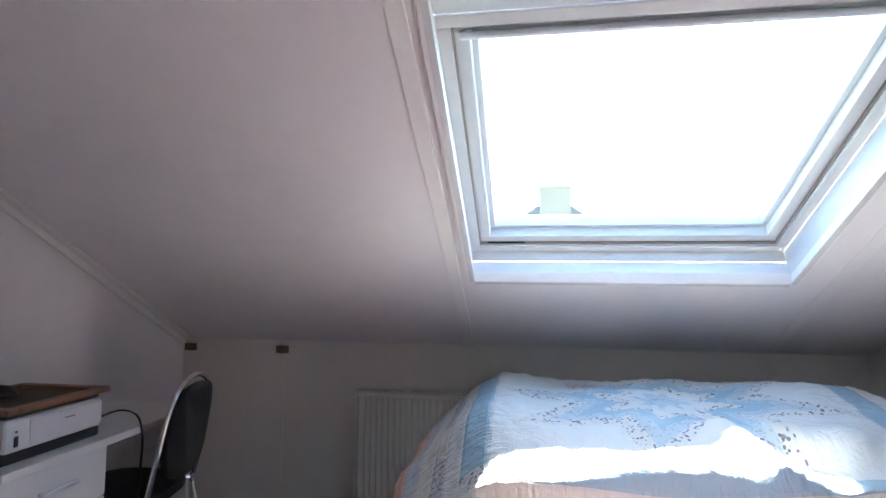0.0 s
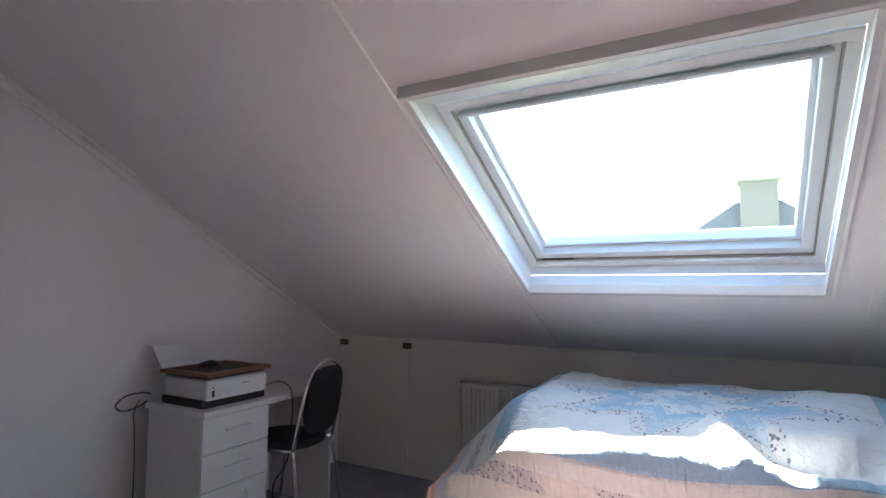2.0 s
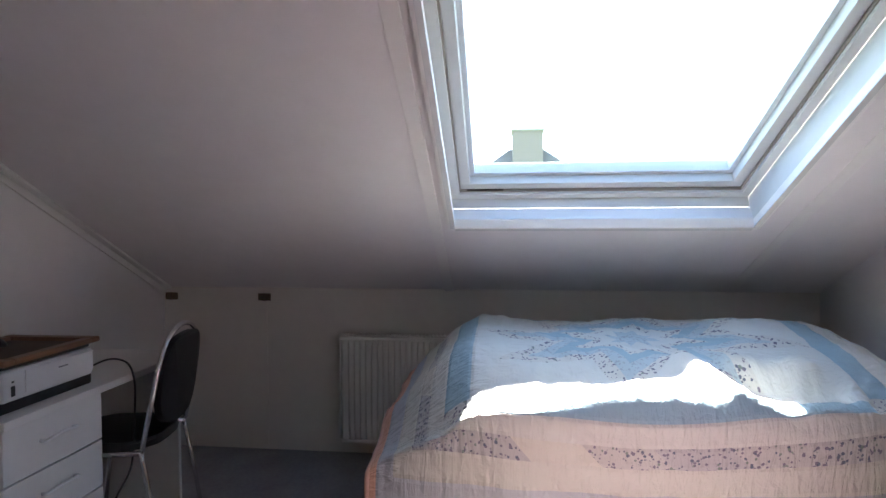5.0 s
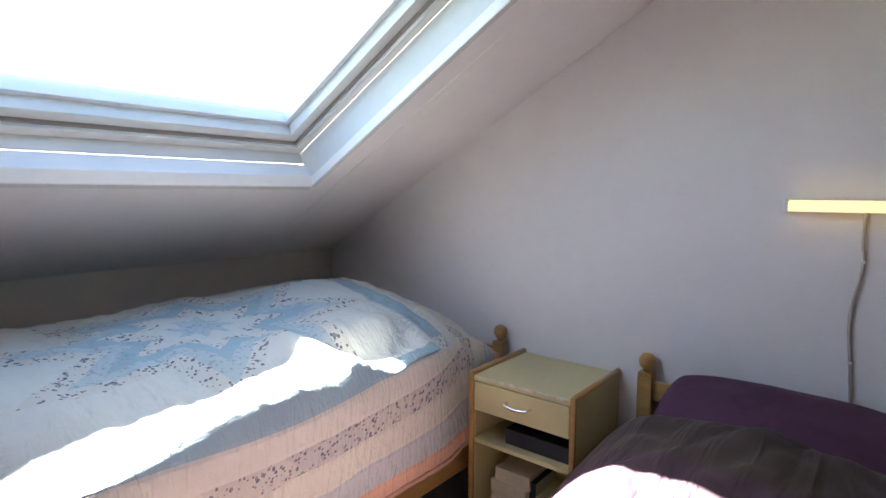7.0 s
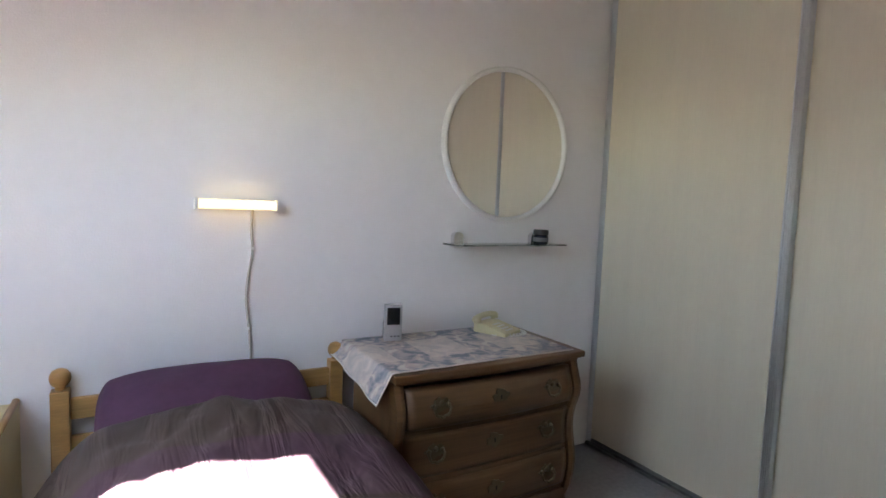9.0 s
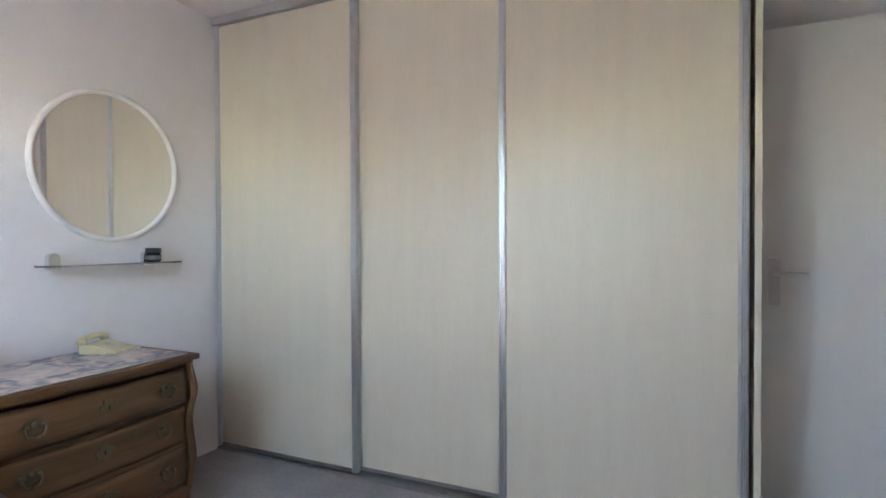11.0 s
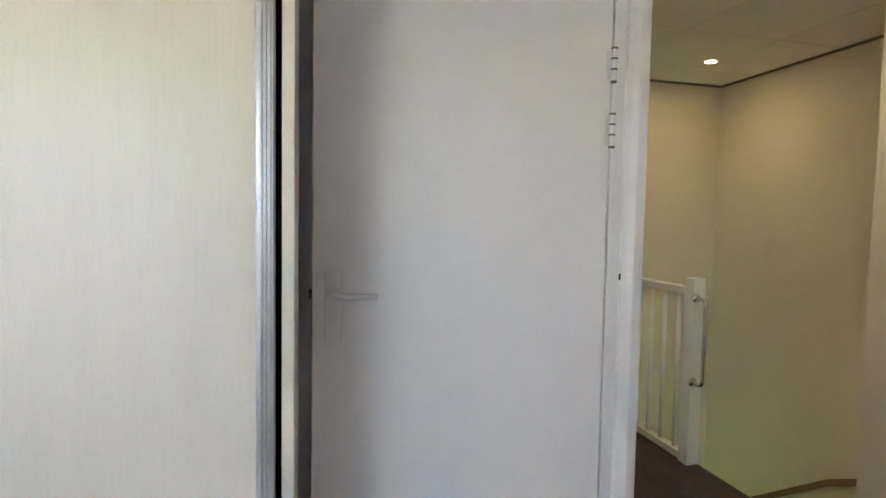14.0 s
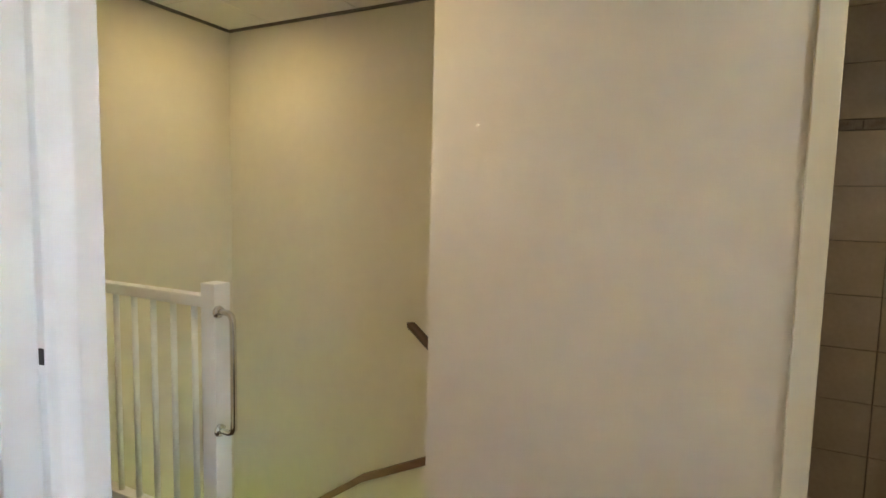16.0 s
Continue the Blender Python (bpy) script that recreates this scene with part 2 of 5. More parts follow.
structure("wall_knee", box(0, EAST, 0.0, 0.1, 0, KNEE_Z + 0.03), M_KNEE, "low painted board wall under the roof slope", "wall")
structure("ceiling_flat", box(0, EAST, SOUTH, FLAT_Y - 0.002, FLAT_Z, FLAT_Z + 0.12), M_CEIL, "flat white bedroom ceiling", "ceiling")

# sloping ceiling in four pieces round the roof window
WX0, WX1, WY0, WY1 = 1.815, 3.05, -0.69, -1.838


def slope_piece(x0, x1, ya, yb, th=0.20):
    return [(ya, roof(ya)), (yb, roof(yb)), (yb, roof(yb) + th), (ya, roof(ya) + th)], x0, x1


bm = None
HX0, HX1 = WX0 - 0.033, WX1 + 0.033
for x0, x1, ya, yb in ((0, HX0, 0.4, FLAT_Y), (HX1, EAST, 0.4, FLAT_Y), (HX0, HX1, WY1, FLAT_Y)):
    pts, a, b = slope_piece(x0, x1, ya, yb)
    bm = prism(pts, "x", a, b, bm)
# below the window the slab is cut along the splayed lining
bm = prism([(0.4, roof(0.4)), (-0.682, roof(-0.682)), (-0.679, 1.352), (-0.549, 1.474), (0.4, roof(0.4) + 0.20)], "x", HX0, HX1, bm)
structure("ceiling_slope", bm, M_CEIL, "sloping white board ceiling under the roof", "ceiling")

# battens over the board joints and along the gable
for x, th in ((1.725, 0.012), (3.24, 0.003)):
    bm = prism([(0, roof(0) + 0.002), (FLAT_Y, roof(FLAT_Y) + 0.002), (FLAT_Y, roof(FLAT_Y) - th), (0, roof(0) - th)], "x", x - 0.026, x + 0.026, None, 0.0025)
    structure("trim", bm, M_TRIM, "thin white strip over a ceiling board joint", "trim")
bm = prism([(0, roof(0) - 0.001), (FLAT_Y, roof(FLAT_Y) - 0.001), (FLAT_Y, roof(FLAT_Y) - 0.014), (0, roof(0) - 0.014)], "x", 0.0005, 0.048, None, 0.004)
prism([(0, roof(0) - 0.0145), (FLAT_Y, roof(FLAT_Y) - 0.0145), (FLAT_Y, roof(FLAT_Y) - 0.052), (0, roof(0) - 0.052)], "x", 0.0005, 0.013, bm, 0.004)
structure("trim", bm, M_TRIM, "narrow white cove strip along the gable", "trim")
# ---- roof window ----
GX0, GX1 = 1.875, 2.985            # glass edges
GY0, GZ0, GY1, GZ1 = -0.640, 1.542, -1.510, 2.022
gdir = Vector((0, GY1 - GY0, GZ1 - GZ0)).normalized()
gnor = Vector((0, -gdir.z, gdir.y)) if gdir.y > 0 else Vector((0, gdir.z, -gdir.y))


def on_glass(s, h):
    """Point in the y-z plane: s up the slope from the glass's lower edge, h out from it."""
    p = Vector((0, GY0, GZ0)) + gdir * s + gnor * h
    return p.y, p.z


GLEN = math.hypot(GY1 - GY0, GZ1 - GZ0)
win = new("window_1")
win.location = (0, 0, 0)
tagged(win, "white-painted tilting roof window with bright glass", "window", "", "structure")
# lining: four boards from the ceiling to the frame
LIP = 0.042
low_a, low_b = (WY0, roof(WY0) - LIP), on_glass(-0.083, -0.062)
top_a, top_b = (WY1, roof(WY1) - LIP), on_glass(GLEN + 0.083, -0.062)


def board(pts4, th):
    """A board from four corners, thickened outwards."""
    fresh = bmesh.new()
    v = [Vector(p) for p in pts4]
    n = (v[1] - v[0]).cross(v[3] - v[0]).normalized() * th
    lo = [fresh.verts.new(p) for p in v]
    hi = [fresh.verts.new(p + n) for p in v]
    fresh.faces.new(lo)
    fresh.faces.new(hi[::-1])
    for i in range(4):
        fresh.faces.new((lo[i], hi[i], hi[(i + 1) % 4], lo[(i + 1) % 4]))
    return fresh


FX0, FX1 = GX0 - 0.083, GX1 + 0.083
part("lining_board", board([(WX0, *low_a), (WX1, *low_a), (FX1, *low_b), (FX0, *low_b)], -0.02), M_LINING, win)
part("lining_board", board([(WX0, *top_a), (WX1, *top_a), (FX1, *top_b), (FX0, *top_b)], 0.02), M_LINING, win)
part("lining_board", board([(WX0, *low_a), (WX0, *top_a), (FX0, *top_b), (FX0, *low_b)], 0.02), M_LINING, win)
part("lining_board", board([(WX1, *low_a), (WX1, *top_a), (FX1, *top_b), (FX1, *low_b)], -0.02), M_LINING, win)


def rail(s0, s1, x0, x1, h0, h1, bevel=0.004, bm=None):
    c = [on_glass(s0, h0), on_glass(s1, h0), on_glass(s1, h1), on_glass(s0, h1)]
    return prism(c, "x", x0, x1, bm, bevel)


# outer frame, dark strip painted as the shaded gap, sash and glazing bead, from the outside in
def ring_of(name, a, b, h0, h1, material, label="", bevel=0.003):
    """Four rails round the glass, from a to b outside its edge."""
    for s0, s1, x0, x1 in ((-a, -b, GX0 - a, GX1 + a), (GLEN + b, GLEN + a, GX0 - a, GX1 + a),
                           (-b, GLEN + b, GX0 - a, GX0 - b), (-b, GLEN + b, GX1 + b, GX1 + a)):
        part(name, rail(s0, s1, x0, x1, h0, h1, bevel), material, win, label)


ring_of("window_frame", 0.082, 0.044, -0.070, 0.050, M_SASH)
ring_of("gap_strip", 0.044, 0.038, -0.058, 0.040, M_GAP, "dark strip painted as the shaded gap round the sash", 0)
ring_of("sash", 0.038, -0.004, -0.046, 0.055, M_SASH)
ring_of("glazing_bead", -0.004, -0.024, -0.004, 0.05, M_ALU_W, "grey aluminium glazing bead", 0.002)
pane = part("pane", rail(0.01, GLEN - 0.01, GX0 + 0.01, GX1 - 0.01, 0.028, 0.036, 0), M_PANE, win)
pane.visible_shadow = False
# control bar along the top rail
bar = tube([(GX0 - 0.02, *on_glass(GLEN + 0.012, -0.062)), (GX1 + 0.02, *on_glass(GLEN + 0.012, -0.062))], 0.011, 12)
for x in (GX0, (GX0 + GX1) / 2 - 0.25, (GX0 + GX1) / 2 + 0.25, GX1):
    rail(GLEN + 0.004, GLEN + 0.022, x - 0.012, x + 0.012, -0.064, -0.044, 0.002, bar)
part("opening_bar", bar, M_ALU_W, win, "grey metal bar along the top of the sash")
part("sash_crack", rail(-0.0445, -0.0375, GX0 - 0.01, GX0 + 0.15, -0.055, -0.031, 0), M_DARK, win, "dark open crack below the sash")


def on_slope(ya, yb, x0, x1, th):
    return prism([(ya, roof(ya) - 0.001), (yb, roof(yb) - 0.001), (yb - 0.001, roof(yb) - th), (ya + 0.001, roof(ya) - th)], "x", x0, x1, None, 0.003)


part("casing", on_slope(WY1 - 0.002, WY1 - 0.013, WX0 - 0.034, WX1 + 0.034, LIP), M_TRIM, win)
part("casing", on_slope(WY0 - 0.002, WY1 - 0.002, WX0 - 0.034, WX0 - 0.0005, LIP), M_TRIM, win)
part("casing", on_slope(WY0 - 0.002, WY1 - 0.002, WX1 + 0.0005, WX1 + 0.034, LIP), M_TRIM, win)
part("casing", on_slope(WY0 + 0.012, WY0 - 0.002, WX0 - 0.034, WX1 + 0.034, LIP), M_TRIM, win)

# ---- hatch in the knee wall ----
hatch = thing("hatch_door", (0.34, -0.004, 0), "cream-painted board hatch in the knee wall, closed", "hatch")
hatch["kind"] = "structure"
part("panel", prism([(0.035 - 0.34, 0.03), (0.645 - 0.34, 0.03), (0.645 - 0.34, KNEE_Z - 0.008), (0.035 - 0.34, KNEE_Z - 0.008)], "y", -0.003, 0.003, None, 0.002), M_KNEE, hatch)
for x in (0.052, 0.632):
    c = x - 0.34
    b = box(c - 0.038, c + 0.038, -0.008, -0.002, 0.889, 0.931, 0.001)
    tube([(c, -0.010, 0.887), (c, -0.010, 0.933)], 0.006, 10, b)
    for dx in (-0.026, 0.026):
        for z in (0.9, 0.92):
            tube([(c + dx, -0.0075, z), (c + dx, -0.0095, z)], 0.004, 8, b)
    part("hinge", b, M_BRASS, hatch, "small dull brass hinge")


# ---- radiator ----
def radiator(x0, x1, y, z0, z1):
    r = thing("radiator", ((x0 + x1) / 2, y, z0), "cream-white panel radiator on the knee wall", "radiator")
    w, h = x1 - x0, z1 - z0
    n = int(w / 0.0333)
    pts = []
    for i in range(n):
        c = -w / 2 + 0.02 + (w - 0.04) * (i + 0.5) / n
        pts += [(c - 0.0155, 0), (c - 0.009, -0.009), (c + 0.009, -0.009), (c + 0.0155, 0)]
    outline = [(-w / 2 + 0.012, 0)] + pts + [(w / 2 - 0.012, 0), (w / 2 - 0.012, 0.012), (-w / 2 + 0.012, 0.012)]
    part("front_panel", prism(outline, "z", 0.02, h - 0.03), M_RAD, r)
    part("top_edge", box(-w / 2, w / 2, -0.012, 0.014, h - 0.032, h - 0.012, 0.004), M_RAD, r)
    part("bottom_edge", box(-w / 2, w / 2, -0.010, 0.012, 0, 0.022, 0.004), M_RAD, r)
    for s in (-1, 1):
        part("side_panel", box(s * w / 2 - 0.006, s * w / 2 + 0.006, -0.012, 0.055, 0.0, h, 0.003), M_RAD, r)
    g = None
    for i in range(int(w / 0.022)):
        c = -w / 2 + 0.012 + 0.022 * i
        g = box(c, c + 0.010, 0.012, 0.055, h - 0.010, h - 0.002, 0, 1, g)
    part("grille", g, M_RAD, r)
    part("back_panel", box(-w / 2 + 0.01, w / 2 - 0.01, 0.045, 0.058, 0.02, h - 0.012, 0.002), M_RAD, r)
    for s in (-1, 1):
        part("bracket", box(s * w * 0.3 - 0.02, s * w * 0.3 + 0.02, 0.052, 0.1, 0.1, h - 0.1, 0.001), M_RAD, r)
    return r


M_RAD = mat("radiator_enamel", (0.72, 0.69, 0.63), 0.4, vary=0.04, scale=3)
radiator(1.115, 2.30, -0.10, 0.10, 0.715)


# ---- sliding-door wardrobe ----
WF = -4.15
ward = thing("wardrobe", (2.33, WF, 0), "built-in wardrobe with three cream sliding doors in aluminium stiles", "wardrobe")
ox = 2.33
part("end_panel", box(0.955 - ox, 0.978 - ox, -0.60, 0.008, 0, FLAT_Z - 0.004, 0.002), M_WARD, ward)
part("bottom_track", box(0.98 - ox, EAST - 0.002 - ox, -0.10, -0.014, 0.0, 0.014, 0.003), M_TRACK, ward, "aluminium floor track")
part("top_track", box(0.98 - ox, EAST - 0.002 - ox, -0.11, 0.004, FLAT_Z - 0.05, FLAT_Z - 0.004, 0.003), M_ALU, ward, "aluminium head track")
part("inside", box(0.98 - ox, EAST - 0.002 - ox, -0.60, -0.59, 0, FLAT_Z - 0.004), M_DARK, ward, "dark wardrobe back")


def stile(x0, x1, y, z0, z1):
    """A fluted aluminium stile."""
    w = x1 - x0
    pts = [(x0, y - 0.020), (x0, y + 0.004), (x0 + 0.004, y + 0.009)]
    for k in range(3):
        c = x0 + 0.006 + (w - 0.012) * (k + 0.5) / 3
        q = (w - 0.012) / 6
        pts += [(c - q, y + 0.009), (c - q * 0.5, y + 0.0125), (c + q * 0.5, y + 0.0125), (c + q * 0.98, y + 0.009)]
    pts += [(x1 - 0.004, y + 0.0088), (x1, y + 0.004), (x1, y - 0.020)]
    return prism(pts, "z", z0, z1)


for x0, x1, y in ((2.728, EAST - 0.004, -0.020), (1.930, 2.770, -0.062), (0.992, 1.972, -0.020)):
    d = part("sliding_door", box(x0 + 0.03 - ox, x1 - 0.03 - ox, y - 0.012, y - 0.002, 0.03, FLAT_Z - 0.055), M_WARD, ward)
    part("stile", stile(x0 - ox, x0 + 0.036 - ox, y - 0.004, 0.026, FLAT_Z - 0.05), M_ALU, d)
    part("stile", stile(x1 - 0.036 - ox, x1 - ox, y - 0.004, 0.026, FLAT_Z - 0.05), M_ALU, d)
    part("bottom_rail", box(x0 + 0.036 - ox, x1 - 0.036 - ox, y - 0.018, y + 0.002, 0.026, 0.044, 0.002), M_TRACK, d)

# ---- door frame and door ----
dfr = new("door_frame")
tagged(dfr, "white-painted door frame with rebate", "door frame", "", "structure")


def jamb(y_in, sgn):
    """Stepped jamb: y_in is the face in the opening, sgn points into the wall."""
    pts = [(0.012, y_in + sgn * 0.052), (0.012, y_in + sgn * 0.016), (-0.030, y_in + sgn * 0.016), (-0.030, y_in),
           (-0.042, y_in - sgn * 0.004), (-0.060, y_in - sgn * 0.018), (-0.094, y_in - sgn * 0.018), (-0.094, y_in + sgn * 0.052)]
    return prism(pts, "z", 0.0, DOOR_Z, None, 0.002)


part("jamb", jamb(DOOR_S, -1), M_TRIM, dfr)
part("jamb", jamb(DOOR_N, 1), M_TRIM, dfr)
part("head", prism([(0.012, DOOR_Z + 0.05), (0.012, DOOR_Z), (-0.094, DOOR_Z), (-0.094, DOOR_Z + 0.05)], "y", DOOR_S - 0.052, DOOR_N + 0.052, None, 0.002), M_TRIM, dfr)
part("screw_hole", box(-0.0305, -0.0285, DOOR_S - 0.034, DOOR_S - 0.029, 1.104, 1.110), M_DARK, dfr)
part("strike_hole", box(-0.0305, -0.0285, DOOR_S - 0.012, DOOR_S - 0.003, 1.098, 1.118), M_DARK, dfr)

LEAF_W, LEAF_H = 0.90, 2.115
leaf = thing("door_1", (0.018, DOOR_S - 0.018, 0.012), "white flush interior door standing wide open", "door")
leaf["kind"] = "structure"
leaf.rotation_euler = (0, 0, radians(-2.8))
part("door_panel", box(0.0, LEAF_W, -0.040, 0.0, 0, LEAF_H, 0.0025), M_DOOR, leaf)
hw = part("lock_plate", box(LEAF_W - 0.085, LEAF_W - 0.036, 0.0, 0.006, 0.905, 1.118, 0.003), M_STEEL, leaf, "satin aluminium back plate")
for z in (0.920, 1.103):
    part("screw", tube([(LEAF_W - 0.061, 0.005, z), (LEAF_W - 0.061, 0.0075, z)], 0.004, 10), M_STEEL, hw)
hx = LEAF_W - 0.061
part("door_handle", tube(bend([(hx, 0.004, 1.05), (hx, 0.035, 1.05), (hx - 0.012, 0.048, 1.05), (hx - 0.045, 0.050, 1.048), (hx - 0.12, 0.049, 1.047)], 6),
                         [0.0105] * 13 + [0.010] * 8 + [0.0095] * 4, 12), M_STEEL, leaf, "satin aluminium lever handle", True)
part("latch", box(LEAF_W - 0.001, LEAF_W + 0.010, -0.028, -0.012, 1.035, 1.062, 0.002), M_BRASS, leaf, "dull metal latch bolt")
part("latch_plate", box(LEAF_W - 0.0005, LEAF_W + 0.0015, -0.032, -0.008, 0.93, 1.11), M_BRASS, leaf)
for z in (0.25, 1.505, 1.705):
    b = tube([(-0.004, 0.009, z), (-0.004, 0.009, z + 0.095)], 0.0085, 12)
    box(-0.002, 0.016, 0.0005, 0.004, z + 0.004, z + 0.091, 0, 1, b)
    h_ = part("hinge", b, M_STEEL, leaf, "small steel pin hinge")
    for zz in (z - 0.006, z + 0.0315, z + 0.0635, z + 0.0955):
        part("hinge_ring", tube([(-0.004, 0.009, zz), (-0.004, 0.009, zz + 0.005)], 0.0098, 12), M_SHADOW, h_, "dark bearing ring")
# ---- landing and stairwell ----
LZ = 2.32
BX, STX, STY, BCY = -1.09, -2.10, -6.55, -4.61
structure("wall_landing_east", box(-0.1, -0.001, -6.6, SOUTH - 0.1, 0, LZ), M_CREAM, "cream landing wall", "wall")
structure("wall_stairwell_west", box(STX - 0.1, STX, STY - 0.1, BCY + 0.1, -2.8, LZ), M_CREAM, "cream wall of the stairwell", "wall")
structure("wall_stairwell_south", box(STX, -0.1, STY - 0.1, STY, -2.8, LZ), M_CREAM, "cream end wall of the stairwell", "wall")
structure("wall_stairwell_north", box(STX, BX - 0.08, BCY, BCY + 0.08, -2.8, LZ), M_CREAM, "cream wall beside the stairs", "wall")
structure("wall_stair_side", box(BX - 0.02, BX, STY, BCY, -2.8, -0.15), M_CREAM, "cream wall under the landing edge", "wall")
# bathroom wall with its doorway
BD0, BD1 = -3.632, -2.87
bm = box(BX - 0.08, BX, BCY, BD0 - 0.05, 0, LZ)
box(BX - 0.08, BX, BD1 + 0.05, -1.6, 0, LZ, bm=bm)
box(BX - 0.08, BX, BD0 - 0.05, BD1 + 0.05, 2.15, LZ, bm=bm)
structure("wall_bathroom", bm, M_CREAM, "cream landing wall in front of the bathroom", "wall")
structure("wall_landing_north", box(BX, -0.1, -1.7, -1.6, 0, LZ), M_CREAM, "cream landing end wall", "wall")
bfr = new("door_frame_bathroom")
tagged(bfr, "cream-painted bathroom door frame", "door frame", "", "structure")
for y0, y1 in ((BD0 - 0.052, BD0), (BD1, BD1 + 0.052)):
    part("jamb", box(BX - 0.09, BX + 0.012, y0, y1, 0, 2.15, 0.003), M_TRIMC, bfr)
part("head", box(BX - 0.09, BX + 0.012, BD0, BD1, 2.10, 2.15, 0.003), M_TRIMC, bfr)

# lowered tile ceiling of the landing, with a hairline joint between the boards
bm = None
xs = [STX, STX + 0.45, STX + 1.05, STX + 1.65, -0.1]
ys = [STY, STY + 0.35, STY + 0.95, STY + 1.55, STY + 2.15, STY + 2.75, STY + 3.35, STY + 3.95, STY + 4.55, -1.6]
for x0, x1 in zip(xs, xs[1:]):
    for y0, y1 in zip(ys, ys[1:]):
        bm = box(x0 + 0.002, x1 - 0.002, y0 + 0.002, y1 - 0.002, LZ, LZ + 0.02, 0.003, 1, bm)
box(STX - 0.1, -0.1, STY - 0.1, -1.6, LZ + 0.02, LZ + 0.06, bm=bm)
structure("ceiling_landing", bm, M_LCEIL, "white lowered ceiling of square boards", "ceiling")
# dark strips that draw the shadow line where walls meet this ceiling
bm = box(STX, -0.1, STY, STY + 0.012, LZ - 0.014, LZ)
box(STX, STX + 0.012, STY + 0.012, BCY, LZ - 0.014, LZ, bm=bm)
structure("trim", bm, M_SHADOW, "thin dark strip drawn as a shadow line under the landing ceiling", "trim")


def downlight(x, y, watts):
    d = thing("ceiling_spotlight", (x, y, LZ), "small round recessed ceiling spotlight, lit; the two over the landing are added", "spotlight")
    ring = bmesh.new()
    pr = [(0.030, -0.001), (0.032, -0.006), (0.040, -0.006), (0.043, -0.001)]
    rows = [[ring.verts.new((r * math.cos(a), r * math.sin(a), h)) for a in (2 * math.pi * k / 28 for k in range(28))] for r, h in pr]
    for a, b in zip(rows, rows[1:]):
        for k in range(28):
            ring.faces.new((a[k], a[(k + 1) % 28], b[(k + 1) % 28], b[k]))
    part("ring", ring, M_CHROME, d, "chrome ring", True)
    part("bulb", turned([(0.002, -0.004), (0.018, -0.0035), (0.029, -0.002), (0.029, -0.001)], (0, 0, 0), 24), M_BULB, d, "glowing warm bulb")
    l = bpy.data.lights.new("spot", "SPOT")
    l.energy, l.color, l.spot_size, l.spot_blend, l.shadow_soft_size = watts, (1.0, 0.84, 0.62), radians(150), 1.0, 0.03
    o = new("spot", l)
    o.location = (x, y, LZ - 0.02)
    return d


downlight(-1.575, -6.05, 0.03)
# two unseen lamps added to fill the landing and bathroom doorway with light
downlight(-0.55, -4.9, 0.13)
downlight(-0.55, -2.9, 0.10)

# winding stairs round the newel
NX, NY = -1.055, -5.48
stairs = thing("staircase", (NX, NY, 0), "winding stairs going down, cream treads", "stairs")


def clip(a):
    """Where the ray from the newel at angle a meets the stairwell's walls, seen from the newel."""
    c, s = math.cos(a), math.sin(a)
    ts = []
    if c < -1e-6:
        ts.append((STX + 0.003 - NX) / c)
    if s > 1e-6:
        ts.append((BCY - 0.003 - NY) / s)
    if s < -1e-6:
        ts.append((STY + 0.003 - NY) / s)
    t = min(ts)
    return (c * t, s * t)


corner = math.atan2(BCY - 0.003 - NY, STX + 0.003 - NX)
angles = [radians(92), radians(118), radians(146), radians(174), radians(202)]
for k, (a, b) in enumerate(zip(angles, angles[1:])):
    pts = [(-0.03, 0.0), clip(a)]
    if a < corner < b:
        pts.append((STX + 0.003 - NX, BCY - 0.003 - NY))
    pts.append(clip(b))
    z = -0.185 * (k + 1)
    part("tread", prism(pts, "z", z - 0.04, z, None, 0.004), M_STEP, stairs)
    part("riser", prism([(p[0] * 0.98, p[1] * 0.98) for p in pts], "z", z - 0.23, z - 0.041), M_STEP, stairs)
for k in range(5):
    z = -0.185 * (k + 5)
    y1 = -0.42 - 0.22 * k
    part("tread", box(STX + 0.03 - NX, -0.04, max(y1 - 0.25, STY - NY + 0.002), y1, z - 0.04, z, 0.004), M_STEP, stairs)
part("landing_nosing", box(-0.035, 0.0, 0.035, BCY - NY - 0.003, -0.03, 0.004, 0.004), M_CARPET_L, stairs)
# wall string of the stairs
part("wall_string", prism([(0.45, 0.02), (-0.05, -0.225), (-0.6, -0.62), (-1.08, -0.96), (-1.08, -1.005), (-0.6, -0.665), (-0.05, -0.27), (0.45, -0.025)], "x", STX + 0.001 - NX, STX + 0.022 - NX), M_STRING, stairs, "brown wooden string along the wall")
hr = thing("handrail", (STX + 0.06, -5.19, 0.66), "dark brown round wooden stair handrail", "handrail")
part("rail", tube(bend([(0, -0.02, 0.01), (0, 0.03, -0.025), (0, 0.5, -0.42)], 6), 0.024, 12), M_RAILW, hr, "", True)
part("bracket", tube([(0, 0.25, -0.23), (-0.055, 0.25, -0.26)], 0.007, 8), M_CHROME, hr)

# balustrade
bal = thing("balustrade", (NX, NY, 0), "white-painted wooden landing balustrade with slim balusters", "balustrade")
part("newel_post", box(-0.036, 0.036, -0.036, 0.036, 0, 0.995, 0.004), M_TRIM, bal)
part("top_rail", box(-0.026, 0.026, STY - NY + 0.002, -0.037, 0.90, 0.945, 0.006), M_TRIM, bal)
part("bottom_rail", box(-0.026, 0.026, STY - NY + 0.002, -0.037, 0.004, 0.045, 0.005), M_TRIM, bal)
y = -0.115
